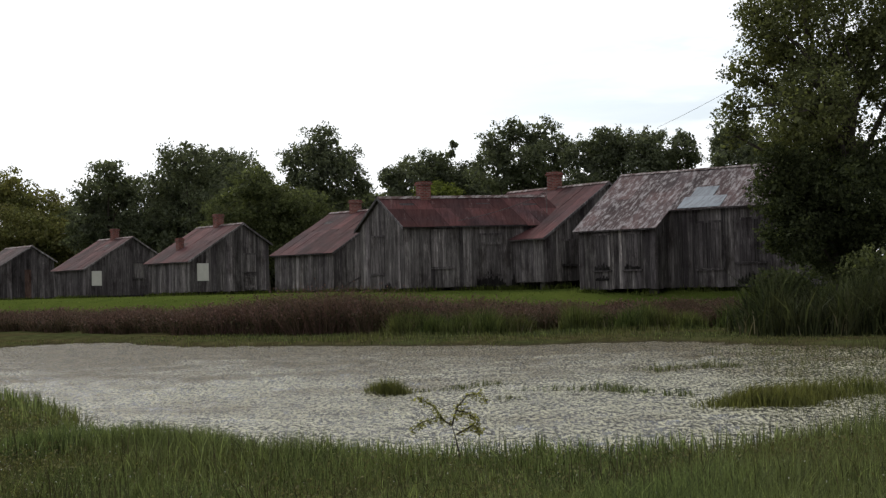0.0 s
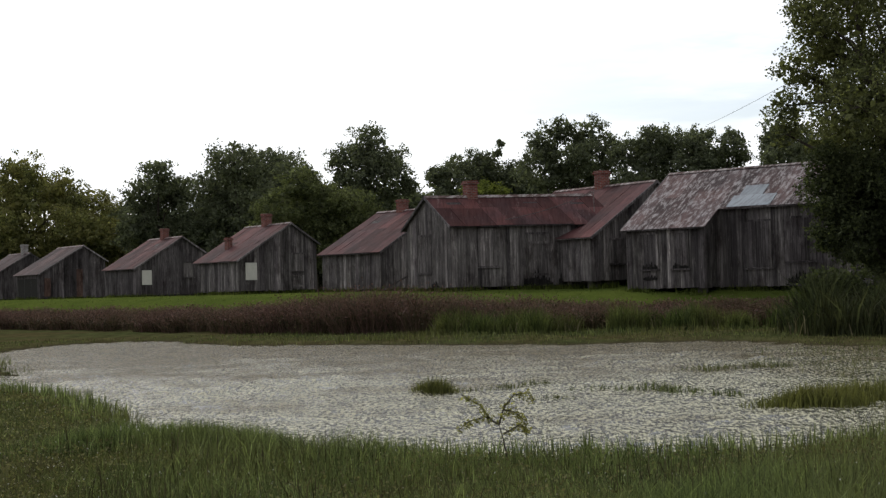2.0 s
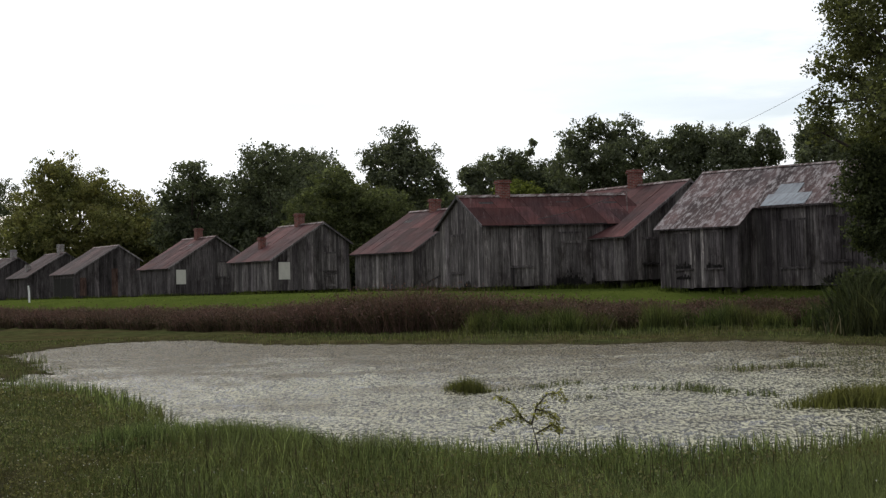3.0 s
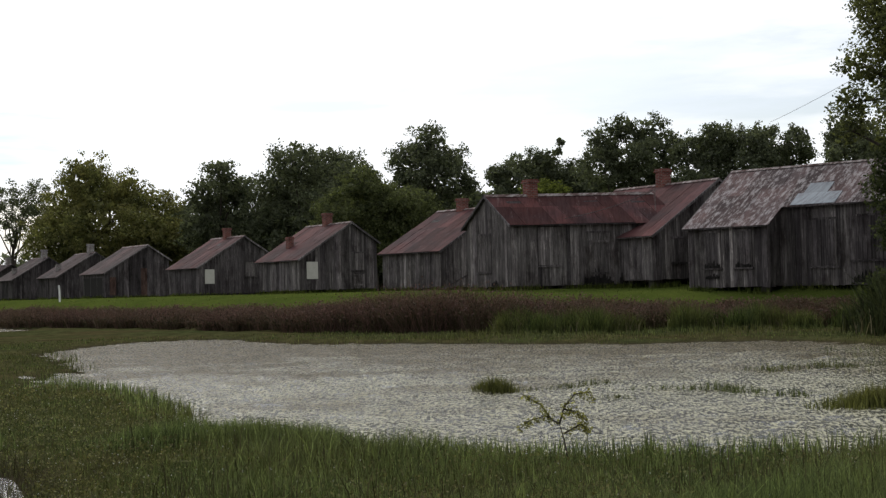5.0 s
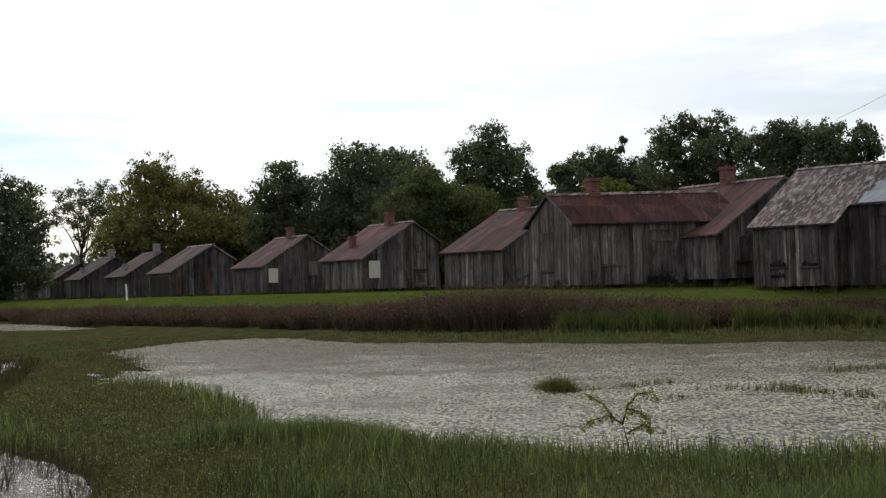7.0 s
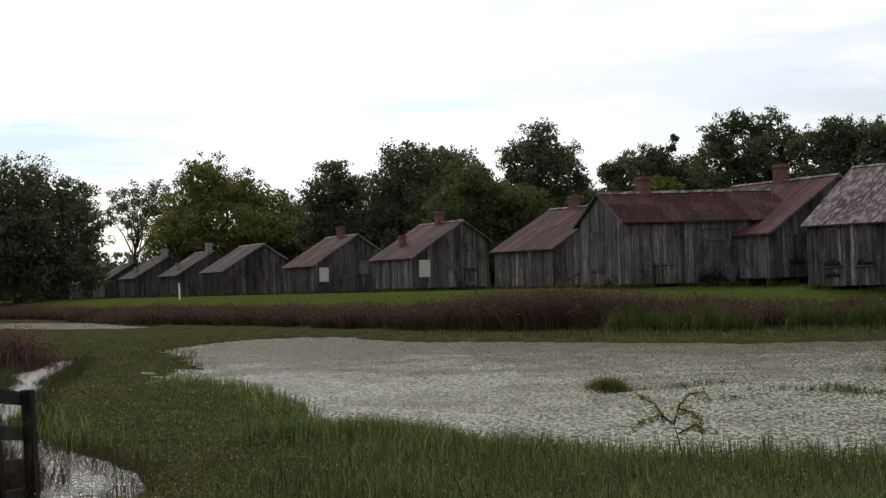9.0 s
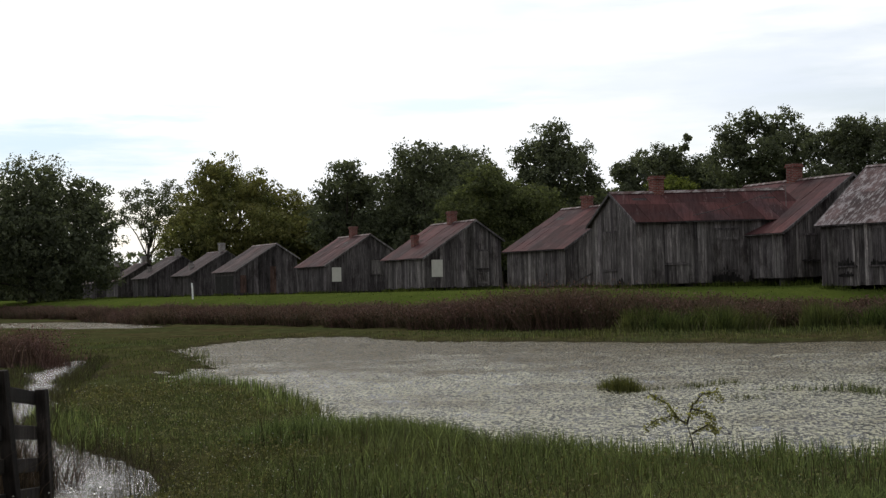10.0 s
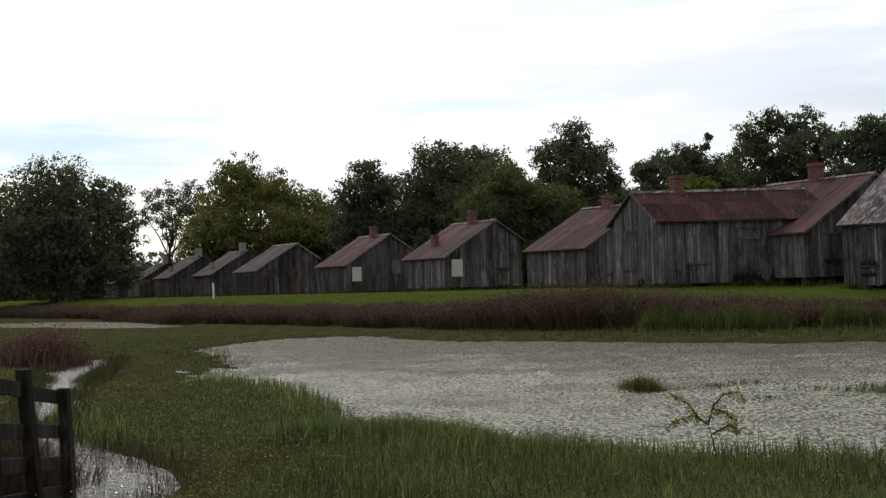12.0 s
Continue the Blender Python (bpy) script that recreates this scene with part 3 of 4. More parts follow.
    def sheet(self, s0, s1, ta, tb, slope, ref, lift, mat=None):
        """An iron sheet with raised seams along its two edges."""
        za, zb = ref[1] + slope * (ta - ref[0]) + lift, ref[1] + slope * (tb - ref[0]) + lift
        e = self.seam
        prof = ((0.0, 0.0), (0.0, e), (0.035, e), (0.05, 0.008), (s1 - s0 - 0.05, 0.008), (s1 - s0 - 0.035, 0.8 * e), (s1 - s0, 0.8 * e), (s1 - s0, 0.0))
        sag = random.uniform(-0.02, 0.0)
        vs = [self.at(s0 + p, ta, za + q) for p, q in prof] + [self.at(s0 + p, (ta + tb) / 2, (za + zb) / 2 + q + sag) for p, q in prof] + [self.at(s0 + p, tb, zb + q) for p, q in prof]
        fs = [(i + k, i + 1 + k, i + 9 + k, i + 8 + k) for k in (0, 8) for i in range(7)]
        fs += [(7, 0, 8, 15), (15, 8, 16, 23), tuple(range(8))[::-1], tuple(range(16, 24))]
        return part("roof_sheet", vs, fs, mat or self.roof_mat, self.deck)

    def piers(self):
        zb, L, D = self.base - self.ground, self.length, self.depth
        t0 = self.notch[1] if self.notch else 0.0
        runs = [((0, 0), (self.notch[0] if self.notch else L, 0)), ((0, 0), (0, D))]
        if self.notch:
            runs.append(((self.notch[0], t0), (L, t0)))
        for a, b in runs:
            FEET.append((self.o + self.plan(*a), self.o + self.plan(*b)))
        for s in np.linspace(0.3, L - 0.75, 4):
            for t in np.linspace(0.3, D - 0.6, 3):
                if self.notch and s > self.notch[0] and t < t0:
                    continue
                o = self.at(s, t, self.base) * np.array((1, 1, 0)) + np.array((0, 0, -0.5))
                a, b = self.plan(0.3, 0), self.plan(0, 0.3)
                part("pier", box_verts(o, (*a, 0), (*b, 0), (0, 0, zb + 0.48)), BOX, PIER, self.empty)
        for t in (0.03 + t0, D - 0.2):
            o = self.at(0.05, t, self.base - 0.02)
            part("sill_beam", box_verts(o, (*self.plan(L - 0.1, 0), 0), (*self.plan(0, 0.16), 0), (0, 0, 0.14)), BOX, WOOD_DARK, self.empty)

    def frame_on(self, face, along, z):
        """A point on the front (or the notched front, or the gable), its direction along and its way out."""
        if face == "front":
            return self.at(along, 0, z), self.u, -self.v
        if face == "main":
            return self.at(along, self.notch[1], z), self.u, -self.v
        return self.at(0, along, z), self.v, -self.u

    def shutter(self, face, along, z, w, h, mat=None, name="shutter", sill=True, label=""):
        """A closed board shutter or door with its casing and sill."""
        p, d, n = self.frame_on(face, along, z)
        d3, n3 = np.array((*d, 0)), np.array((*n, 0))
        mat = mat or WOOD_DARK
        p = p + n3 * 0.03
        k = max(2, round(w / 0.17))
        sh = part(name, box_verts(p, d3 * w, n3 * 0.02, (0, 0, h)), BOX, LINING, self.empty, label)
        for i in range(k):
            part("plank", box_verts(p + n3 * 0.02 + d3 * (w * i / k + 0.006), d3 * (w / k - 0.012), n3 * random.uniform(0.008, 0.02), (0, 0, h)), BOX, mat, sh)
        for zz in ((0.14 * h, 0.8 * h) if name == "door" else ()):
            part("batten", box_verts(p + n3 * 0.038 + np.array((0, 0, zz)), d3 * w, n3 * 0.025, (0, 0, 0.10)), BOX, mat, sh)
        c = 0.09
        for off in (-c, w):
            part("casing", box_verts(p + d3 * off, d3 * c, n3 * 0.035, (0, 0, h)), BOX, self.wood, sh)
        part("lintel", box_verts(p - d3 * (c + 0.03) + np.array((0, 0, h)), d3 * (w + 2 * c + 0.06), n3 * 0.06, (0, 0, 0.08)), BOX, WOOD_DARK, sh)
        if sill:
            part("sill", box_verts(p - d3 * (c + 0.06) + np.array((0, 0, -0.09)), d3 * (w + 2 * c + 0.12), n3 * 0.08, (0, 0, 0.06)), BOX, WOOD_DARK, sh)
        return sh

    def rot_patch(self, face, along, z, w, h):
        """Boards gone black and ragged with rot, from a sill or the wall's foot upwards."""
        p, d, n = self.frame_on(face, along, z)
        d3, n3 = np.array((*d, 0)), np.array((*n, 0))
        k = max(3, round(w / 0.07))
        for i in range(k):
            tall = h * random.uniform(0.3, 1.0) * (1 - 0.6 * abs(2 * (i + 0.5) / k - 1))
            o = p + n3 * 0.074 + d3 * (w * i / k)
            a, b, c_ = d3 * (w / k) * 0.96, n3 * random.uniform(0.006, 0.014), np.array((0, 0, tall))
            tip = random.uniform(0.2, 0.8)
            vs = [o, o + a, o + a + b, o + b, o + c_ * 0.7, o + a + c_ * 0.8, o + a + b + c_ * 0.8, o + b + c_ * 0.7, o + a * tip + c_, o + a * tip + b + c_]
            fs = [(0, 3, 2, 1), (3, 7, 9, 6, 2), (1, 5, 8, 4, 0), (0, 4, 7, 3), (1, 2, 6, 5), (4, 8, 9, 7), (8, 5, 6, 9)]
            part("rotted_board", vs, fs, CHAR, self.empty)

    def panel(self, face, along, z, w, h, mat, label):
        p, d, n = self.frame_on(face, along, z)
        d3, n3 = np.array((*d, 0)), np.array((*n, 0))
        part("window_panel", box_verts(p + n3 * 0.045, d3 * w, n3 * 0.03, (0, 0, h)), BOX, mat, self.empty, label)

    def chimney(self, s, t, w, top, mat, label="red brick chimney", z_from=None):
        z0 = (z_from or self.height(t)) - 0.5
        a, b = self.plan(w, 0), self.plan(0, w)
        o = self.at(s, t, z0) - np.array((*(a + b) / 2, 0))
        st = [box_verts(o, (*a, 0), (*b, 0), (0, 0, top - z0 - 0.16))]
        for i, (grow, hh) in enumerate(((0.05, 0.08), (0.02, 0.08))):
            g = (a + b) / np.linalg.norm(a) * grow
            o2 = o - np.array((*g, 0)) + np.array((0, 0, top - z0 - 0.16 + 0.08 * i))
            st.append(box_verts(o2, (*(a * (1 + 2 * grow / w)), 0), (*(b * (1 + 2 * grow / w)), 0), (0, 0, hh)))
        part("chimney", *joined(st), mat, self.empty, label)


FEET = []
U, V = (-0.59, 0.81), (0.81, 0.59)
E = EYE
# the nearest cabin, half of its front a lean-to
c = Cabin("grey weathered board cabin with a flaking rusted iron roof", (10.1, 48.0), (0.77, -0.64), (0.64, 0.77), 9.0,
          ((0, E + 2.14), (4.6, E + 4.69), (7.2, E + 3.25)), E - 0.18, RUST_PALE, notch=(3.65, 1.3))
c.shutter("front", 0.75, E + 0.60, 0.52, 1.35)
c.shutter("front", 2.05, E + 0.60, 0.52, 1.35)
c.rot_patch("front", 0.68, E + 0.56, 0.66, 0.42)
c.rot_patch("front", 1.98, E + 0.56, 0.66, 0.45)
c.rot_patch("front", 0.7, E + 0.16, 0.6, 0.3)
c.rot_patch("main", 6.1, E - 0.1, 1.1, 0.55)
c.shutter("main", 4.55, E + 0.55, 0.85, 1.75)
c.shutter("main", 6.15, E + 0.75, 0.95, 1.6)
c.shutter("main", 7.9, E + 0.75, 0.8, 1.6)
for s0, s1, q0, q1, lift in ((3.75, 5.5, 1.08, 1.95, 0.05), (3.95, 4.9, 1.85, 2.75, 0.04)):
    c.sheet(s0, s1, q0, q1, 2.55 / 4.6, (-0.22, E + 2.14), lift, ZINC)
# the cabin behind it, gable to the open side
c = Cabin("weathered board cabin with a rusted roof beside another", (9.47, 51.0), U, V, 6.4,
          ((0, E + 2.05), (4.36, E + 4.6), (7.6, E + 2.75)), E + 0.2, RUST)
c.shutter("gable", 1.15, E + 0.95, 0.7, 1.0, WOOD)
c.chimney(3.15, 4.14, 0.5, E + 5.35, BRICK)
# the broad cabin with its long side to the pond
c = Cabin("long grey board cabin with a rusted gable roof", (3.57, 52.3), (0.995, 0.06), (-0.53, 0.85), 7.55,
          ((0, E + 2.70), (1.89, E + 4.10), (3.78, E + 2.70)), E + 0.06, RUST_LONG)
c.shutter("front", 1.25, E + 0.95, 0.72, 1.65, WOOD)
c.shutter("front", 3.35, E + 0.2, 0.85, 2.1, WOOD, "door", False)
c.shutter("gable", 1.55, E + 0.75, 0.8, 1.6, WOOD)
c.chimney(1.9, 1.67, 0.42, E + 4.8, BRICK)
c.rot_patch("front", 3.1, E + 0.08, 1.3, 0.85)
c.rot_patch("front", 4.65, E + 0.08, 0.35, 1.5)
c.rot_patch("gable", 0.9, E + 0.08, 0.5, 0.4)
# the row that runs away to the left
c = Cabin("weathered board cabin with a long rusted lean-to roof", (0.61, 60.0), (-0.68, 0.73), (0.73, 0.68), 4.7,
          ((0, E + 1.9), (4.4, E + 4.25), (6.6, E + 3.0)), E + 0.1, RUST)
c.chimney(2.6, 4.18, 0.46, E + 4.85, BRICK)
ROW = ((0.16, (-7.44, 70.0), RUST, True, True), (0.10, (-15.87, 84.0), RUST, True, False), (0.05, (-25.3, 95.4), RUST_GREY, False, False),
       (0.05, (-33.0, 108.4), RUST_GREY, False, False), (0.05, (-40.4, 118.5), RUST_GREY, False, False), (0.0, (-51.0, 139.0), RUST_GREY, False, False),
       (0.0, (-59.5, 153.0), RUST_GREY, False, False))
for k, (lift, o, roof, red, split) in enumerate(ROW):
    look_ = "grey board cabin with rusted roof and pale window panel" if k < 2 else "dark weathered board cabin with a greyed iron lean-to roof"
    if k == 2:
        look_ = "derelict board cabin with a lean-to porch, its shade a dark panel"
    c = Cabin(look_, o, U, V, 5.26, ((0, E + 1.9), (3.72, E + 4.14), (5.74, E + 2.9)), E + lift, roof, WOOD if k == 0 else WOOD_DARK, split=split, rot=0.6)
    if k < 2:
        c.panel("gable", 0.42, E + 0.80, 0.75 if k == 0 else 0.72, 1.0, WHITE_BOARD, "pale primed window panel")
        c.shutter("gable", 3.6, E + 1.3, 0.7, 1.0, WOOD)
        c.chimney(2.6, 3.5, 0.46, E + 4.85, BRICK)
        if k == 0:
            c.chimney(3.2, 1.2, 0.34, E + 3.4, BRICK)
            c.shutter("gable", 3.65, E + 0.25, 0.65, 0.8, WOOD, "door", False)
    elif k == 2:
        # flat dark panel stands in for the shade inside the porch
        c.panel("front", 0.4, E + 0.1, 4.2, 1.5, LINING, "dark panel in place of the porch's shade")
        for along in (0.35, 1.6, 3.0, 4.4):
            c.panel("front", along, E + 0.05, 0.12, 1.75, BARGE, "bleached porch post")
        c.panel("gable", 0.3, E + 0.2, 0.5, 1.4, WOOD_RED, "reddish board panel")
        c.panel("gable", 2.9, E + 0.1, 0.5, 2.2, WOOD_RED, "reddish board panel")
    else:
        c.chimney(1.2, 3.5, 0.5, E + 4.95, BRICK_GREY, "greyed brick chimney")
        c.chimney(2.6, 1.0, 0.36, E + 3.15, BRICK_GREY, "greyed stove chimney")


# ---- trees ----
def tree(label, x, y, lobes, leaf, count, size, airy=0.0, seed=1, category="tree", trunk=None, depth=0.75):
    """A trunk, a limb to each lobe of the crown and twigs beyond it, and leaf sprays on the twigs.
    lobes: (sideways from the trunk, height above the pond, radius); airy: 0 for a closed crown, 1 for one that shows its limbs."""
    rnd = random.Random(seed)
    rng = np.random.default_rng(seed)
    z0 = float(ground(np.array([x]), np.array([y]))[0])
    thing = new("tree")
    thing.location = (x, y, z0)
    tagged(thing, label, category)
    wide = max(abs(k[0]) + 0.6 * k[2] for k in lobes)
    h = max(k[1] + k[2] for k in lobes) - z0
    r0 = trunk or 0.020 * h
    balls = []
    for dx, z, r in lobes:
        r *= 1.24
        room = depth * math.sqrt(max(0.05, wide * wide - dx * dx))
        balls.append((Vector((dx, rnd.uniform(-0.7, 0.7) * room, z - z0)), r))
    # the far side of the crown
    for dx, z, r in lobes[::2]:
        room = depth * math.sqrt(max(0.05, wide * wide - dx * dx))
        balls.append((Vector((dx * 0.75, room * rnd.uniform(0.5, 0.9), (z - z0) * 0.93)), r * 0.85))
    mean = sum((b[0] for b in balls), Vector()) / len(balls)
    tip = Vector((mean.x * 0.6, mean.y * 0.6, 0.72 * h))
    bend = [Vector((tip.x * k * k + rnd.uniform(-0.012, 0.012) * h, tip.y * k * k, tip.z * k)) for k in (0, 0.12, 0.3, 0.55, 0.8, 1)]
    bend[0] = Vector((0, 0, -0.3))
    part("trunk", *tube(bend, [r0 * 1.5, r0 * 1.1, r0 * 0.9, r0 * 0.65, r0 * 0.4, r0 * 0.12], 8), BARK, thing)
    twigs, twig_r = [], []
    for c, r in balls:
        start = bend[2].lerp(bend[4], rnd.uniform(0.0, 0.9))
        start.z = min(start.z, max(0.3, c.z - 0.35 * r))
        mid = start.lerp(c, 0.5) + Vector((rnd.uniform(-0.04, 0.04) * h, rnd.uniform(-0.04, 0.04) * h, rnd.uniform(0.0, 0.05) * h))
        limb = part("limb", *tube([start, mid, c], [r0 * 0.42, r0 * 0.27, r0 * 0.10], 6), BARK, thing)
        base = 0.46 * math.sqrt(r)
        k = 4 if r < 0.5 and h > 12 else max(9, int(7.0 * (r / base) ** 1.7 * (1 - 0.45 * airy)))
        d = rng.normal(size=(k, 3))
        d /= np.linalg.norm(d, axis=1)[:, None]
        own = base * rng.uniform(0.55, 1.2, k)
        out = np.maximum(0.1, (r - 0.35 * own)) * rng.uniform(0.12, 1.0, k) ** 0.42 * rng.uniform(0.9, 1.16, k)
        spots = np.array(c) + d * out[:, None] * np.array((1, 1, 0.92))
        twigs.append(spots)
        twig_r.append(own)
        vs, fs = [], []
        for q in spots[: max(3, k // 6)]:
            tv, tf = tube([c, c.lerp(Vector(q), 0.55) + Vector((0, 0, 0.08 * r)), q], [r0 * 0.11, r0 * 0.07, r0 * 0.03], 3)
            fs += [tuple(i + len(vs) for i in f) for f in tf]
            vs += tv
        part("twig", vs, fs, BARK, limb)
    twigs, twig_r = np.vstack(twigs), np.concatenate(twig_r)
    keep = twigs[:, 2] > 0.15
    twigs, twig_r = twigs[keep], twig_r[keep]
    weight = twig_r ** 2
    pick = rng.choice(len(twigs), count, p=weight / weight.sum())
    d = rng.normal(size=(count, 3))
    d /= np.linalg.norm(d, axis=1)[:, None]
    p = twigs[pick] + d * (twig_r[pick] * rng.uniform(0.25, 1.12, count))[:, None] * np.array((1, 1, 0.72))
    sizes = size * rng.uniform(0.65, 1.25, count)
    if airy < 0.5:
        # shaded leaves within
        inner = []
        for c, r in balls:
            d = rng.normal(size=(int(20 + 34 * r * r), 3))
            d /= np.linalg.norm(d, axis=1)[:, None]
            inner.append(np.array(c) + d * (0.72 * r * rng.random(len(d)) ** 0.4)[:, None])
        inner = np.vstack(inner)
        p, sizes = np.vstack([p, inner]), np.concatenate([sizes, np.full(len(inner), size * 2.3)])
    keep = p[:, 2] > 0.1
    crown = part("crown", *leaves(p[keep], sizes[keep]), leaf, thing)
    tagged(crown, kind="stuff")
    return thing


def thicket(label, x, y, top, spread, leaf, count, size, seed, category="thicket", lobes=9):
    """Growth that is leafy down to the ground."""
    rnd = random.Random(seed)
    z0 = float(ground(np.array([x]), np.array([y]))[0])
    balls = []
    for i in range(lobes):
        a = -1 + 2 * (i + 0.5) / lobes + rnd.uniform(-0.1, 0.1)
        crest = (top - z0) * (1 - 0.35 * a * a) * rnd.uniform(0.8, 1.0)
        for level in (0.06, 0.3, 0.54, 0.78):
            r = max(spread, top - z0) * rnd.uniform(0.16, 0.25)
            balls.append((spread * a * (1.05 - 0.3 * level), z0 + crest * level + 0.1 * r, r))
    return tree(label, x, y, balls, leaf, count, size, 0.0, seed, category, 0.012 * (top - z0) + 0.02, 0.5)


tree("large dark green leafy tree standing on the lawn", -48.6, 110,
     ((0.4, 12.0, 3.2), (-3.5, 10.3, 3.1), (4.0, 11.1, 2.6), (-1.9, 6.5, 4.3), (3.1, 6.3, 4.3), (6.1, 8.4, 2.3), (7.2, 5.2, 1.6), (1.4, 3.7, 3.1), (-6.9, 7.7, 3.6), (6.4, 3.9, 1.5), (-5, 4.0, 3.0), (0.5, 8.5, 4.0)), LEAF_DARK, 54000, 0.21, 0.0, 11)
tree("airy tree with its bare limbs showing", -50.9, 150,
     ((0.2, 13.5, 2.6), (-1.7, 14.4, 1.8), (2.8, 14.2, 1.9), (2.0, 10.9, 1.5), (-2.2, 11.6, 1.3), (0.1, 9.2, 1.0), (4.0, 11.6, 1.1)), LEAF_DARK, 9500, 0.22, 0.8, 12)
tree("broad yellowing tree behind the cabins", -35.6, 135,
     ((-1.4, 14.3, 2.8), (-3.8, 11.8, 3.1), (1.9, 13.2, 2.6), (5.1, 11.1, 3.0), (7.7, 7.9, 2.5), (-0.2, 8.2, 4.7), (-4.8, 7.7, 3.1), (5.0, 7.4, 3.8), (-6.4, 10.0, 1.8), (9.0, 6.0, 1.5)), LEAF_GOLD, 54000, 0.23, 0.0, 13)
tree("dark tree with gaps in its crown", -21.3, 125,
     ((0.6, 13.5, 1.9), (-1.6, 11.6, 2.1), (2.6, 12.3, 1.7), (0.2, 10.0, 2.9), (-2.1, 8.3, 2.2), (3.1, 9.0, 2.3), (0.1, 6.8, 2.9)), LEAF_DARK, 19000, 0.22, 0.45, 14)
tree("tall broad dark green tree behind the cabins", -11.9, 120,
     ((2.3, 14.2, 2.3), (-0.8, 14.1, 2.3), (-3.0, 12.1, 2.3), (5.1, 12.9, 2.1), (0.5, 11.1, 4.5), (3.3, 9.3, 3.9), (-4.2, 9.2, 2.0), (-1.8, 7.8, 3.3)), LEAF_DARK, 46000, 0.21, 0.0, 15)
tree("green tree behind the cabin roofs", -4.5, 104,
     ((-1.0, 10.8, 1.7), (-2.6, 8.5, 2.3), (0.9, 8.9, 2.2), (3.3, 8.6, 2.0), (4.9, 7.2, 1.4), (0.1, 6.0, 2.9), (-3.7, 6.1, 1.9)), LEAF_MID, 30000, 0.19, 0.1, 16)
tree("tall feathery dark tree", 0.2, 116,
     ((0.1, 15.1, 2.2), (-2.3, 14.2, 1.6), (2.3, 14.2, 1.6), (0.9, 11.8, 2.5), (-1.7, 11.8, 2.0), (3.5, 11.7, 1.4), (0.3, 9.3, 2.7)), LEAF_DARK, 22000, 0.20, 0.42, 17)
tree("dark green tree with a ragged top", 9.3, 110,
     ((-2.9, 11.6, 1.1), (-0.8, 12.0, 1.7), (1.1, 12.7, 1.5), (-1.5, 10.2, 2.0), (2.3, 10.8, 2.3), (3.0, 14.7, 0.4), (2.7, 13.9, 0.4), (0.5, 8.5, 2.5), (4.3, 11.4, 1.6), (5.2, 10.3, 1.8)), LEAF_DARK, 27000, 0.20, 0.1, 18)
tree("small bright yellow-green tree", 8.1, 86,
     ((0.2, 8.6, 0.7), (1.1, 8.3, 0.8), (-0.8, 8.4, 0.6), (0.4, 7.7, 1.2), (0.2, 6.2, 1.5)), LEAF_LIGHT, 8000, 0.16, 0.0, 19)
tree("tall green tree with forked limbs", 16.1, 95,
     ((-1.8, 13.1, 1.5), (-0.3, 14.0, 1.1), (1.7, 13.4, 1.6), (3.1, 12.6, 1.3), (0.5, 11.3, 1.7), (-2.1, 10.9, 2.0), (3.0, 10.8, 1.5), (0.2, 9.5, 2.0)), LEAF_DARK, 24000, 0.17, 0.4, 20)
tree("flat-topped green tree behind the cabins", 21.3, 91,
     ((0.3, 12.6, 1.2), (-1.0, 11.5, 1.4), (2.1, 12.2, 1.3), (0.9, 10.4, 1.8), (-0.8, 9.6, 1.5)), LEAF_DARK, 16000, 0.17, 0.1, 21)
tree("flat-topped green tree with sparse sides", 25.6, 90,
     ((-0.1, 12.4, 1.2), (-1.4, 11.3, 1.4), (1.7, 11.9, 1.2), (0.7, 10.3, 1.6), (2.4, 10.9, 0.8), (-1.0, 9.8, 1.7)), LEAF_DARK, 15000, 0.17, 0.4, 22)
tree("dark green tree past the last roof", 33.9, 96,
     ((0.0, 13.9, 1.3), (-0.4, 12.5, 1.1), (1.4, 13.0, 1.8), (-2.2, 11.3, 0.6), (-1.1, 11.5, 0.9), (1.3, 11.2, 1.8), (3.5, 12, 2.2)), LEAF_DARK, 14000, 0.18, 0.1, 23)
# low growth that closes the view under the crowns
for i, (x, y, top, spread) in enumerate(((-72, 165, 8, 10), (-60, 172, 6.0, 9), (-38, 150, 9, 9), (-27, 142, 12.5, 9), (-17, 138, 12.5, 9), (-6, 130, 13, 9),
                                         (4, 128, 13.5, 9), (13, 118, 13, 8), (22, 112, 12.5, 8), (31, 104, 11, 7), (38, 98, 12, 6))):
    thicket("dense dark undergrowth behind the cabins", x, y, top, spread, LEAF_DARK, 9000, 0.34, 40 + i)
woods = np.stack([RNG.uniform(-130, 75, 24000), RNG.uniform(176, 186, 24000), 0.9 + 7.5 * RNG.uniform(0, 1, 24000) ** 1.6], 1)
tagged(part("far_woods", *leaves(woods, 0.8), LEAF_DARK), "distant dark woodland edge past the cabins", "woods", kind="stuff")
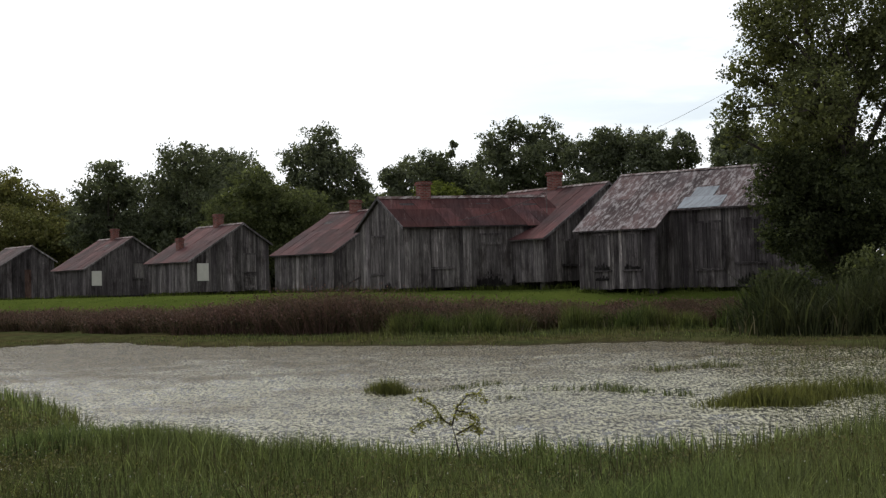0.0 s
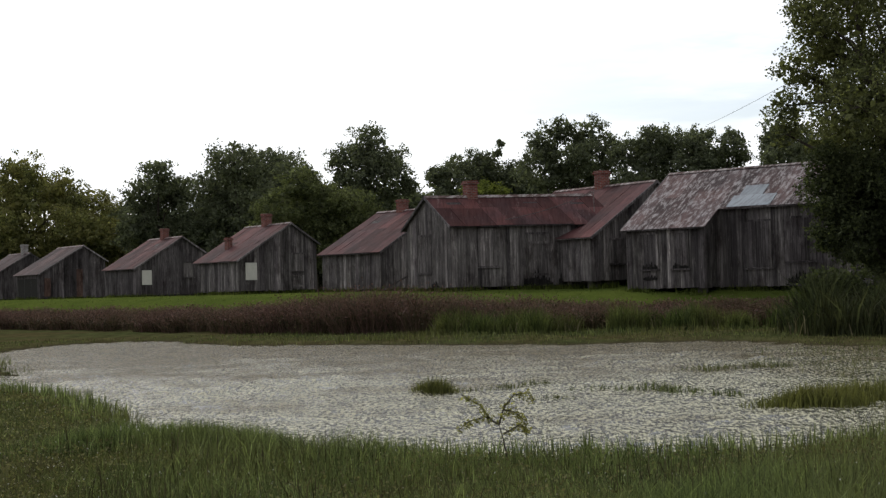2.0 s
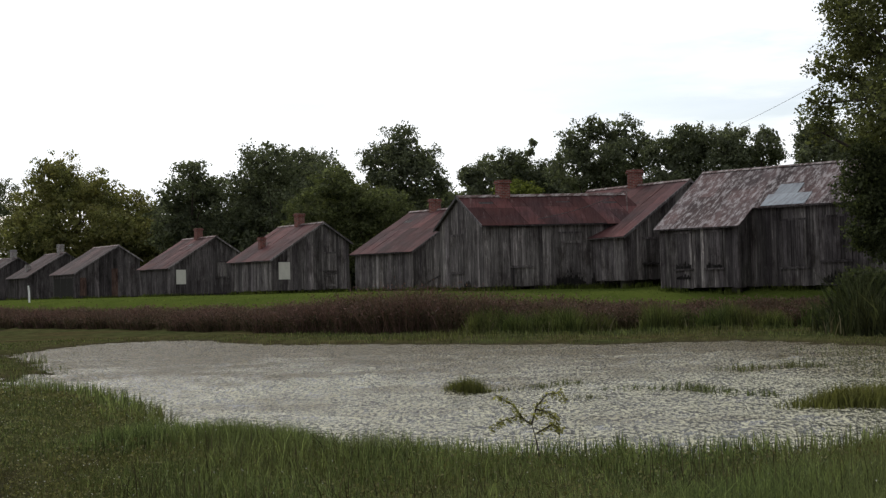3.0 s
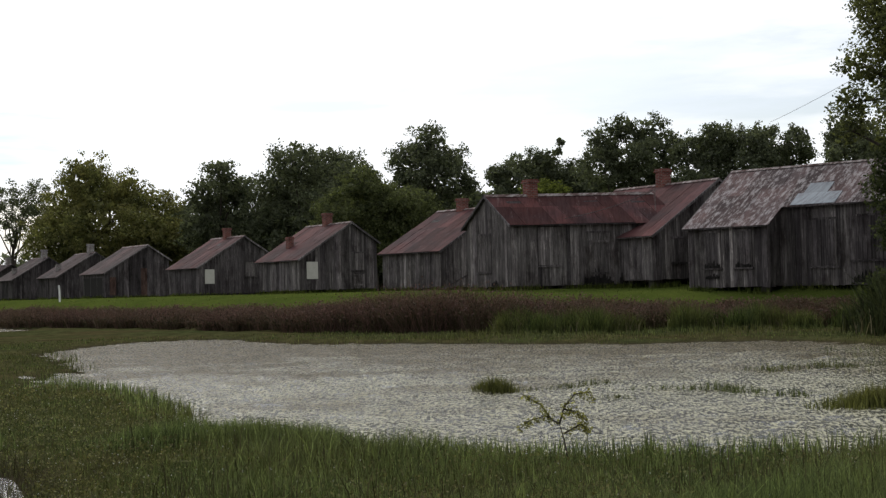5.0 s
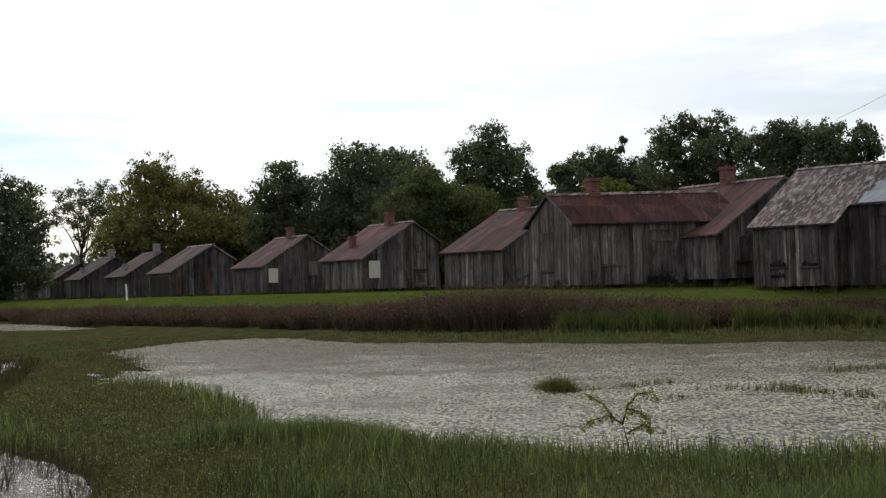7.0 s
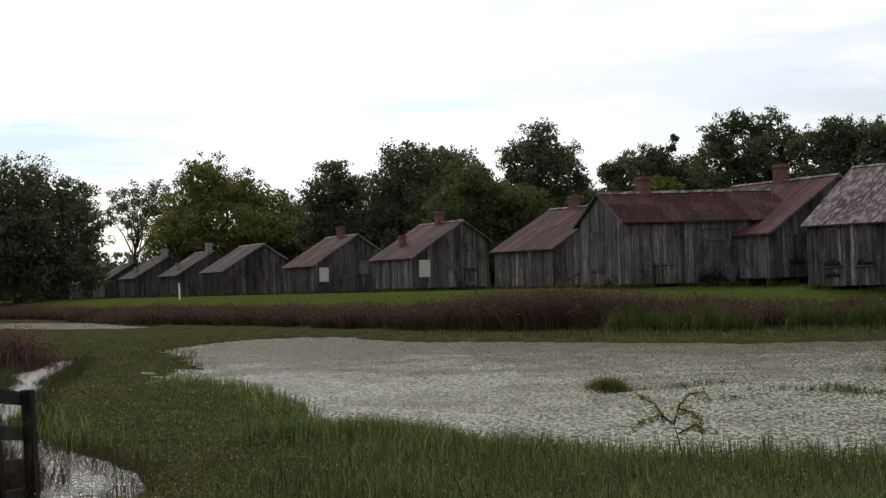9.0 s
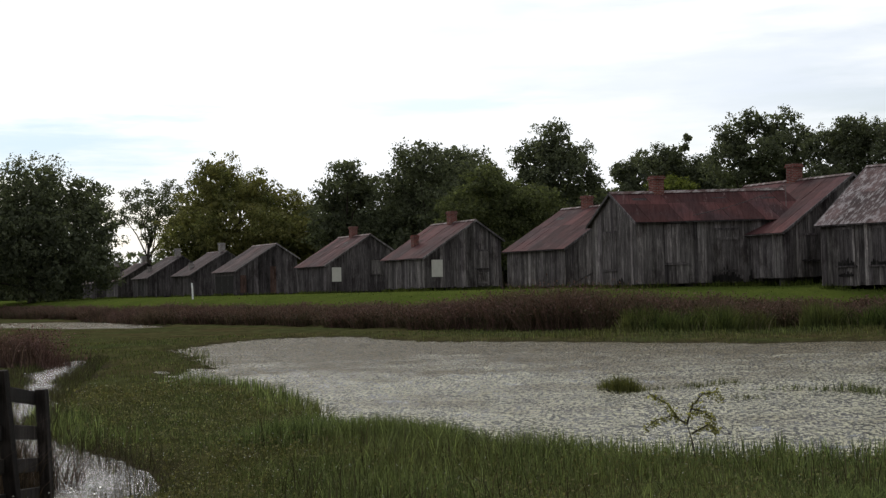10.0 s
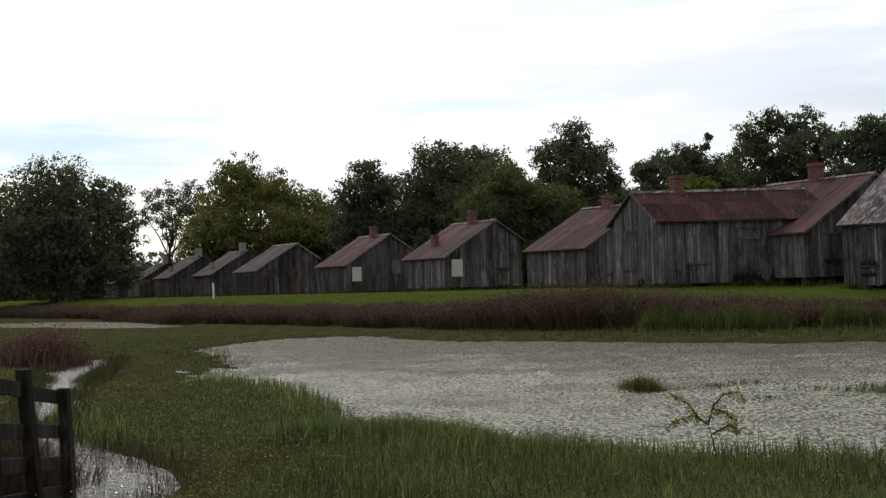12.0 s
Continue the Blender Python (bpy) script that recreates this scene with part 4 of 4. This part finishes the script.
# the big tree and the creepers at its foot, by the nearest cabin
tree("large overgrown green tree leaning over a cabin", 17.6, 38.0,
     ((-2.7, 9.9, 1.0), (-3.2, 10.4, 0.6), (-3.5, 8.5, 0.7), (-3.8, 7.3, 0.6), (-4.0, 6.3, 0.5), (-1.8, 8.7, 1.4), (-2.3, 6.9, 1.5), (-0.5, 9.4, 1.8), (-0.4, 7.0, 1.9),
      (1.2, 8.7, 1.9), (-1.2, 11.8, 1.8), (1.0, 12.2, 1.9), (2.6, 10.0, 2.1), (2.3, 6.6, 1.9)), LEAF_BIG, 76000, 0.098, 0.45, 5, depth=0.6)
tree("dark creeper-covered thicket against a grey cabin", 16.2, 36.8,
     ((-0.7, 4.7, 1.2), (-1.7, 5.1, 0.7), (-1.9, 4.2, 0.7), (-1.2, 2.9, 0.9), (0.4, 4.2, 1.5), (1.6, 2.9, 1.5), (-0.1, 2.7, 1.2), (2.2, 4.7, 1.5), (-2.0, 3.0, 0.5), (0.9, 1.8, 1.2)),
     LEAF_DEEP, 60000, 0.10, 0.0, 6, "thicket", 0.1, 0.4)
thicket("leafy shrub among the reeds", 15.7, 33.6, 2.75, 0.6, LEAF_MID, 4000, 0.09, 8, "shrub", 4)


# ---- grasses ----
def scatter(n, r0, r1, a0, a1):
    """Plan points spread evenly over the log of distance, azimuth in degrees to the left of +y."""
    r = np.exp(RNG.uniform(math.log(r0), math.log(r1), n))
    a = np.radians(RNG.uniform(a0, a1, n))
    return -np.sin(a) * r, np.cos(a) * r


def grow(name, label, x, y, height, width, material, lean=0.35, sink=0.02, category="grass"):
    z = ground(x, y) - sink
    ob = part(name, *blades(np.stack([x, y, z], 1), height, width, lean), material)
    tagged(ob, label, category, kind="stuff")
    return ob


def build_grasses():
    # meadow by the camera
    x, y = scatter(200000, 5.0, 25, -32, 32)
    e = water_edge(x, y)
    keep = (e > 0.03) & (y < 22 + 0.3 * x) & (bank(x, y) < 0)
    x, y, e = x[keep], y[keep], e[keep]
    tall = 0.72 + 0.38 * ripple(x, y, 0.9, 4) + 0.30 * ripple(x, y, 2.7, 1) + 0.2 * ripple(x, y, 6.1, 3)
    wet = smooth((-x - 0.9 - (y - 9) * 0.07) / 2.0)
    h = RNG.uniform(0.06, 0.28, len(x)) * np.clip(tall, 0.25, 1.5) * (1 - 0.66 * wet) + 0.04
    drop = RNG.random(len(x)) < 0.1 * wet
    x, y, h, wet = (q[~drop] for q in (x, y, h, wet))
    w = 0.0026 + 0.00045 * np.hypot(x, y) * RNG.uniform(0.5, 1.4, len(x))
    green = RNG.random(len(x)) > 0.28 + 0.58 * wet + 0.15 * ripple(x, y, 0.8, 2)
    grow("meadow_grass", "long green meadow grass by the pond", x[green], y[green], h[green], w[green], GRASS, 0.42)
    grow("sedge", "brownish green marsh sedge", x[~green], y[~green], h[~green] * 0.9, w[~green], MARSH, 0.5)
    # low leafy weeds between the blades
    x, y = scatter(90000, 6, 24, -30, 30)
    patch = 0.5 + 0.5 * ripple(x, y, 1.2, 6) + 0.6 * smooth((-x - 0.5) / 2.5)
    keep = (water_edge(x, y) > 0.08) & (bank(x, y) < 0) & (y < 22 + 0.3 * x) & (RNG.random(len(x)) < patch)
    x, y = x[keep], y[keep]
    z = ground(x, y) + RNG.uniform(0.03, 0.15, len(x)) * (0.8 + 0.4 * ripple(x, y, 3.1, 2))
    weeds = part("meadow_weeds", *leaves(np.stack([x, y, z], 1), 0.012 + 0.0011 * np.hypot(x, y)), WEED)
    tagged(weeds, "low grey-green leafy weeds in the meadow", "weeds", kind="stuff")
    # thick tussocks on the spit of land
    for cx, cy, sx, sy, n in ((-2.5, 12.2, 0.42, 0.18, 2400), (-1.8, 12.0, 0.40, 0.16, 2400), (-1.1, 11.7, 0.35, 0.14, 1500), (-5.9, 20.0, 0.4, 0.2, 500)):
        px, py = RNG.normal(cx, sx, n), RNG.normal(cy, sy, n)
        hump = np.exp(-((px - cx) / (1.6 * sx)) ** 2)
        grow("tussock", "thick bright green tussock grass at the water", px, py, RNG.uniform(0.10, 0.34, n) * (0.5 + 0.5 * hump), RNG.uniform(0.006, 0.012, n), GRASS, 0.3)
    # thin stems standing in the shallows round the spit
    x, y = scatter(30000, 14, 42, 3, 22)
    e = shore_distance(x, y, POND)
    keep = (e < 0.1) & (RNG.random(len(x)) < 0.55 * np.exp(e / (0.15 + 0.022 * y)) * (ripple(x, y, 1.1, 3) > -0.25))
    x, y = x[keep], y[keep]
    grow("fringe_sedge", "thin olive sedge standing in the shallows", x, y, RNG.uniform(0.12, 0.34, len(x)), 0.003 + 0.0004 * y, MARSH, 0.35)
    px, py = scatter(7000, 1.5, 9, 32, 328)
    grow("trodden_grass", "short grass round the viewing place", px, py, RNG.uniform(0.04, 0.12, len(px)), np.full(len(px), 0.008), GRASS, 0.5)
    # pale seed heads and small flowers among the blades
    px, py = scatter(3000, 6, 22, -30, 32)
    keep = (water_edge(px, py) > 0.1) & (bank(px, py) < 0) & (RNG.random(len(px)) < 0.35 + 0.65 * smooth((-px - 0.5) / 2))
    px, py = px[keep], py[keep]
    dots = part("meadow_flowers", *leaves(np.stack([px, py, ground(px, py) + RNG.uniform(0.08, 0.24, len(px))], 1), 0.008 + 0.0004 * py), SEED)
    tagged(dots, "tiny pale flowers scattered in the meadow", "flowers", kind="stuff")
    # stems standing in the shallow ditch
    px, py = RNG.uniform(-13.5, -3, 300000), RNG.uniform(8, 32, 300000)
    keep = (shore_distance(px, py, DITCH) < 0.2) & (RNG.random(len(px)) < np.where(py > 12.5, 0.9, 0.45) * (0.75 + 0.4 * ripple(px, py, 1.6, 5)))
    px, py = px[keep], py[keep]
    dark = RNG.random(len(px)) < np.where(py > 12.5, 0.45, 0.85)
    h = RNG.uniform(0.10, 0.36, len(px)) * (0.75 + 0.3 * ripple(px, py, 1.3, 2))
    grow("ditch_sedge", "dark sedge stems standing in a shallow ditch", px[dark], py[dark], h[dark], 0.003 + 0.0003 * py[dark], SHADEGRASS, 0.4)
    grow("ditch_grass", "olive grass standing in a shallow ditch", px[~dark], py[~dark], h[~dark] * 0.8, 0.003 + 0.0003 * py[~dark], MARSH, 0.45)
    px, py = scatter(16000, 13, 30, -31, -17)
    e = water_edge(px, py)
    keep = (e < 0) & (RNG.random(len(px)) < smooth((px - 4.6 - (py - 13) * 0.22) / 3.0) * 0.8)
    px, py = px[keep], py[keep]
    grow("shallow_sedge", "olive sedge standing in muddy shallows", px, py, RNG.uniform(0.32, 0.52, len(px)), 0.004 + 0.0005 * py, MARSH, 0.4)
    px, py = scatter(2600, 6, 13, -30, 14)
    keep = (water_edge(px, py) > 0.15) & (ripple(px, py, 1.7, 9) > 0.1)
    px, py = px[keep], py[keep]
    grow("weed_stems", "dark dry weed stems in the meadow", px, py, RNG.uniform(0.15, 0.42, len(px)), np.full(len(px), 0.009), SHADEGRASS, 0.35)
    # marsh between and beyond the ponds
    x, y = scatter(85000, 14, 46, -32, 36)
    e = water_edge(x, y)
    keep = (e > 0.05) & (bank(x, y) < 1.0) & ((y > 20 + 0.3 * x) | (x < -3))
    x, y = x[keep], y[keep]
    h = RNG.uniform(0.03, 0.10, len(x)) * (1 + 0.4 * ripple(x, y, 0.8, 6)) * (1 + 1.3 * smooth((bank(x, y) + 6) / 4) * smooth((x + 6) / 8))
    grow("marsh_grass", "short olive green marsh grass", x, y, h, 0.004 + 0.0006 * np.hypot(x, y), MARSH, 0.5)
    # taller rim at the water's near edge
    x, y = scatter(60000, 9, 26, -32, 30)
    e = water_edge(x, y)
    keep = (e > -0.15) & (e < 0.55) & (ripple(x, y, 1.3, 8) > -0.35) & (x > -7) & ((x > -2.4) | (y > 12.5))
    x, y = x[keep], y[keep]
    grow("shore_grass", "bright upright grass along the water's edge", x, y, RNG.uniform(0.10, 0.30, len(x)), 0.005 + 0.0007 * np.hypot(x, y), GRASS, 0.25)
    # uncut grass along the feet of the cabins' walls
    xs, ys = [], []
    for a, b in FEET:
        n = int(np.hypot(*(b - a)) * 110)
        k = RNG.random(n)[:, None]
        p = a + (b - a) * k + RNG.normal(0, 0.14, (n, 2)) - np.array((0, 0.12))
        keep = ripple(p[:, 0], p[:, 1], 2.3, 4) + RNG.normal(0, 0.3, n) > -0.35
        xs.append(p[keep, 0])
        ys.append(p[keep, 1])
    x, y = np.concatenate(xs), np.concatenate(ys)
    grow("wall_foot_grass", "uncut grass along the feet of the cabins", x, y, RNG.uniform(0.08, 0.34, len(x)), 0.008 + 0.0003 * y, LAWN, 0.45)
    # lawn blades in front of the cabins
    x, y = scatter(26000, 44, 130, -30, 34)
    keep = bank(x, y) > 5
    x, y = x[keep], y[keep]
    grow("lawn_grass", "short mown lawn grass", x, y, RNG.uniform(0.03, 0.08, len(x)), 0.0008 * np.hypot(x, y), LAWN, 0.6)


def build_bank_growth():
    """Russet grass all along the bank, with cattails in it towards the near cabins."""
    # each clump sends its stems outwards, so that the growth is mounded
    clumps, each = 1250, 85
    cx = np.where(RNG.random(clumps) < 0.72, RNG.uniform(-24, 22, clumps), RNG.uniform(-60, -22, clumps))
    cb = RNG.uniform(0.1, 3.2, clumps)
    cy = np.interp(cx, BANK_X, BANK_Y) + cb / 0.8
    size = (1.30 + 1.08 * np.exp(-((cx - 0.4) / 3.9) ** 2) - 0.25 * smooth((cx - 6) / 4)) * (1 - 0.12 * cb) * RNG.uniform(0.72, 1.12, clumps)
    n = clumps * each
    own = np.repeat(np.arange(clumps), each)
    way, far = RNG.uniform(0, 2 * math.pi, n), np.sqrt(RNG.uniform(0, 1, n))
    ox, oy = np.cos(way) * far, np.sin(way) * far
    spread = 0.10 + 0.18 * size[own]
    x, y = cx[own] + ox * spread, cy[own] + oy * spread
    h = size[own] * RNG.uniform(0.45, 1.0, n) * (1 - 0.25 * far)
    w = 0.005 + 0.0004 * y
    z = ground(x, y) - 0.02
    v, f = blades(np.stack([x, y, z], 1), h, w * 0.6, 0.62)
    v = v.reshape(n, 5, 3)
    push = np.stack([ox, oy, -0.12 * far], 1) * (0.60 * h)[:, None]
    v[:, 2:4] += 0.35 * push[:, None]
    v[:, 4] += push
    tips = v[:, 4].copy()
    for name, label, pick, mat in (("russet_grass", "mounded russet seed grass on the bank", RNG.random(n) < 0.62, REDGRASS),):
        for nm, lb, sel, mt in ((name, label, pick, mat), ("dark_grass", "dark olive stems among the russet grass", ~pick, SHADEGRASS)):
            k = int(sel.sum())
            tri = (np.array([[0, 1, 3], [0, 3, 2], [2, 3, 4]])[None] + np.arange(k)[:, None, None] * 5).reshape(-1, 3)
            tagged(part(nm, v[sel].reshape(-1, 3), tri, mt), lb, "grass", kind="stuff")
    stem = v[:, 2:4].mean(1)
    stem, tips = np.repeat(stem, 2, 0), np.repeat(tips, 2, 0)
    along = RNG.uniform(-0.5, 0.93, len(stem))[:, None]
    fluff = stem + (tips - stem) * along + RNG.normal(0, 0.042, stem.shape)
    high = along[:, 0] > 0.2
    # the lower leaves' darker colour paints the shade inside the mounds
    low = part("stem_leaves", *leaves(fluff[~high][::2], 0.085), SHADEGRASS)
    tagged(low, "drooping leaves within the bank's grass, coloured dark as shade", "grass", kind="stuff")
    plume = part("seed_heads", *leaves(fluff[high], 0.062), SEEDHEAD)
    tagged(plume, "dusty russet seed heads over the bank", "grass", kind="stuff")
    # cattails
    heart = np.array((2.6, 3.1, 3.7, 4.2, 4.8, 5.3, 5.9, 6.5, 8.2, 8.7, 9.4, 10.0, 10.7, 11.3, 11.9, 13.4))
    pick = RNG.integers(0, len(heart), 9000)
    out = RNG.normal(0, 1.0, len(pick))
    x = heart[pick] + 0.26 * out
    y = np.interp(x, BANK_X, BANK_Y) + RNG.uniform(-0.5, 0.5, len(x)) + 0.55 * np.sin(pick * 2.1) - 0.3
    h = RNG.uniform(0.35, 1.0, len(x)) * (0.92 + 0.18 * np.sin(pick * 1.7)) * np.exp(-0.10 * out * out)
    grow("cattails", "green cattail blades at the foot of the bank", x, y, h, RNG.uniform(0.012, 0.036, len(x)), CATTAIL, 0.5, category="reeds")
    # dead blades bent down in front of them
    pick = RNG.integers(0, len(heart), 420)
    x = heart[pick] + RNG.normal(0, 0.4, len(pick))
    y = np.interp(x, BANK_X, BANK_Y) - RNG.uniform(0.1, 0.8, len(x))
    grow("dead_cattails", "bleached bent cattail blades at the bank's foot", x, y, RNG.uniform(0.2, 0.6, len(x)), RNG.uniform(0.014, 0.03, len(x)), STRAW, 0.9, category="reeds")
    n = 7500
    clump = RNG.uniform(11.5, 20, 70)
    x = clump[RNG.integers(0, 70, n)] + RNG.normal(0, 0.16, n)
    y = 33.2 - 0.55 * (x - 11.6) + RNG.uniform(-1.3, 1.8, n)
    h = RNG.uniform(0.6, 1.95, n) * smooth((x - 10.8) / 1.6) * (0.85 + 0.25 * ripple(x, y, 1.9, 3) + 0.15 * ripple(x, y, 5.0, 1))
    grow("tall_reeds", "tall dark green reeds beside a thicket", x, y, h, RNG.uniform(0.025, 0.065, n), REED, 0.5, category="reeds")
    x = RNG.uniform(11.3, 19, 150)
    y = 32.6 - 0.55 * (x - 11.6) + RNG.uniform(-1.2, 0.9, 150)
    grow("dead_reeds", "bleached broken reed blades beside a thicket", x, y, RNG.uniform(0.3, 0.95, 150), RNG.uniform(0.015, 0.035, 150), STRAW, 0.85, category="reeds")
    for k, (cx, cy, top, wide) in enumerate(((13.2, 33.9, 2.3, 1.2), (16.8, 32.2, 2.7, 1.3), (18.2, 31.2, 2.6, 1.3))):
        thicket("low dark leafy shrub among the reeds", cx, cy, top, wide, LEAF_DEEP, 5000, 0.085, 70 + k, "shrub", 5)


def tuft(label, x, y, spread, count, height, material=MARSH):
    px = x + RNG.normal(0, spread, count)
    py = y + RNG.normal(0, spread * 0.6, count)
    r = np.hypot(px - x, (py - y) / 0.6) / spread
    h = height * RNG.uniform(0.5, 1.1, count) * np.exp(-0.18 * r * r)
    z = np.full(count, -0.03)
    ob = part("grass_tuft", *blades(np.stack([px, py, z], 1), h, RNG.uniform(0.008, 0.02, count), 0.4), material)
    tagged(ob, label, "grass tuft", "tufts in the pond", "stuff")


build_grasses()
build_bank_growth()
for x, y, s, n, h in ((1.0, 19.0, 0.19, 700, 0.30), (5.7, 15.3, 0.40, 1600, 0.34), (6.5, 15.9, 0.40, 1000, 0.33), (7.5, 16.5, 0.40, 600, 0.32)):
    tuft("clump of grass standing in the pond", x, y, s, n, h, TUFT)
for x, y, s, n, h in ((1.95, 11.0, 0.07, 60, 0.36), (3.2, 10.3, 0.12, 60, 0.34), (3.0, 8.2, 0.1, 30, 0.4), (1.6, 19.1, 0.22, 60, 0.12), (2.2, 19.4, 0.2, 70, 0.14), (2.75, 19.8, 0.25, 90, 0.16), (2.5, 17.3, 0.25, 90, 0.12), (4.3, 18.3, 0.3, 160, 0.2),
                      (4.5, 17.7, 0.25, 140, 0.16), (5.0, 17.1, 0.25, 120, 0.14), (6.3, 22.0, 0.4, 170, 0.2), (7.3, 22.4, 0.4, 220, 0.2), (3.5, 18.6, 0.3, 80, 0.14)):
    tuft("sparse reeds poking from the shallow water", x, y, s, n, h)
px, py = RNG.normal(-12.5, 0.42, 2600), RNG.normal(28.0, 0.65, 2600)
px2, py2 = RNG.uniform(-6.2, -4.15, 7000), RNG.uniform(7.4, 10.6, 7000)
grow("dry_weeds", "dry russet weeds round the fence", px2, py2, RNG.uniform(0.15, 0.72, 7000), np.full(7000, 0.009), DRYWEED, 0.5)
grow("russet_clump", "clump of russet seed grass in the marsh", px, py, RNG.uniform(0.3, 0.82, 2600), np.full(2600, 0.022), REDGRASS, 0.45)
puffs = np.stack([px, py, RNG.uniform(0.3, 0.8, 2600)], 1) + RNG.normal(0, 0.12, (2600, 3))
tagged(part("clump_seed_heads", *leaves(puffs, 0.048), SEEDHEAD), "russet seed heads of a marsh clump", "grass", kind="stuff")


# ---- things by the water ----
def fence():
    """The end of a board fence that comes out of the marsh towards the viewer, its posts out of true."""
    th = new("fence")
    th.location = (-4.10, 9.5, 0.0)
    tagged(th, "dark weathered post and board fence end in the marsh", "fence")
    a = np.array((0.0, 0.0, 0.0))
    step = np.array((0.205, -1.05, 0.13))
    for i, (w, h, lean) in enumerate(((0.085, 0.88, -0.045), (0.09, 0.97, -0.10), (0.09, 1.0, -0.05), (0.09, 1.0, -0.08))):
        top = a + step * i + np.array((lean * h, 0, h))
        foot = a + step * i + np.array((-lean * 0.4, 0, -0.4 - 0.13 * i))
        o = foot + np.array((-w / 2, 0, 0))
        post = part("post", box_verts(o, (w, 0, 0), (0, w, 0), top - foot), BOX, WOOD_FENCE, th)
        edge = post.modifiers.new("worn_edges", "BEVEL")
        edge.width, edge.segments = 0.008, 2
    for z in (0.76, 0.47, 0.20, -0.03):
        p = a + np.array((-0.07 - 0.05 * z, 0.10, z))
        for i in range(3):
            q = p + step * i + np.array((-0.02, 0, random.uniform(-0.015, 0.015)))
            board = part("rail", box_verts(q, step * 1.04, (0.028, 0, 0), (0, 0, 0.11)), BOX, WOOD_FENCE, th)
            edge = board.modifiers.new("worn_edges", "BEVEL")
            edge.width, edge.segments = 0.004, 1


fence()
tagged(part("marker_pipe", *tube([(-24.1, 80, 1.3), (-24.12, 80, 2.1), (-24.16, 80, 2.5)], [0.06, 0.06, 0.055], 10), WHITE_PIPE), "white marker pipe on the lawn", "pipe")
sagging = [(25.2 - 1.5 * k, 88 - 50 * k, 13.2 + 0.8 * k - 1.8 * k * (1 - k)) for k in np.linspace(0, 1, 14)]
tagged(part("overhead_cable", *tube(sagging, [0.013] * 14, 5), WIRE), "thin black overhead cable", "cable")


def sapling():
    """The small bare-stemmed shrub at the near edge of the water."""
    th = new("sapling")
    th.location = (1.16, 10.4, 0.12)
    th.scale = (1.15, 1.15, 1.15)
    tagged(th, "small sapling with feathery leaves by the water", "sapling")
    twigs = (((0, 0, 0), (-0.03, 0, 0.16), (-0.06, 0, 0.27)), ((-0.06, 0, 0.27), (-0.16, 0.02, 0.33), (-0.28, 0.02, 0.30), (-0.36, 0, 0.24)),
             ((-0.12, 0, 0.31), (-0.2, 0, 0.42), (-0.33, -0.02, 0.5)), ((-0.06, 0, 0.27), (-0.02, 0, 0.4), (0.06, 0, 0.49), (0.16, 0, 0.5), (0.21, 0, 0.43)),
             ((-0.02, 0, 0.38), (0.06, 0.02, 0.36), (0.13, 0.02, 0.30)), ((-0.03, 0, 0.2), (0.1, 0, 0.27), (0.16, 0, 0.22)))
    spots = []
    for i, tw in enumerate(twigs):
        part("stem" if i == 0 else "twig", *tube(tw, np.linspace(0.008, 0.003, len(tw)), 5), BARK, th)
        if i:
            pts = np.array(tw)
            for k in range(120):
                s = random.uniform(0.15, len(pts) - 1.001)
                j = int(s)
                spots.append(pts[j] + (pts[j + 1] - pts[j]) * (s - j) + RNG.normal(0, 0.020, 3) * np.array((1, 1, 0.8)) - np.array((0, 0, 0.008)))
    part("foliage", *leaves(np.array(spots), 0.021), SPROUT, th, "fine yellow-green leaflets")


sapling()


def service_drop():
    """A conduit mast at the end of the long cabin's roof and the wire slung from it over the eave."""
    mast = part("conduit_mast", *tube([(9.75, 51.6, 4.75), (9.75, 51.6, 5.55), (9.72, 51.6, 5.6), (9.55, 51.6, 5.6)], [0.018] * 4, 8), TRIM)
    tagged(mast, "pale conduit mast at a roof's end", "pipe")
    wire = [(9.6 - 3.7 * k, 51.6 + 0.15 * k, 5.55 - 1.05 * k - 0.5 * k * (1 - k)) for k in np.linspace(0, 1, 9)]
    tagged(part("service_wire", *tube(wire, [0.012] * 9, 5), WIRE), "dark wire slung across a rusted roof", "cable")


service_drop()
plank = part("leaning_plank", box_verts((0.75, 56.8, 1.60), (1.15, 0.2, 0.62), (0, 0.16, 0), (-0.04, 0, 0.07)), BOX, WOOD_DARK)
tagged(plank, "old dark plank leaning beside a cabin", "plank")
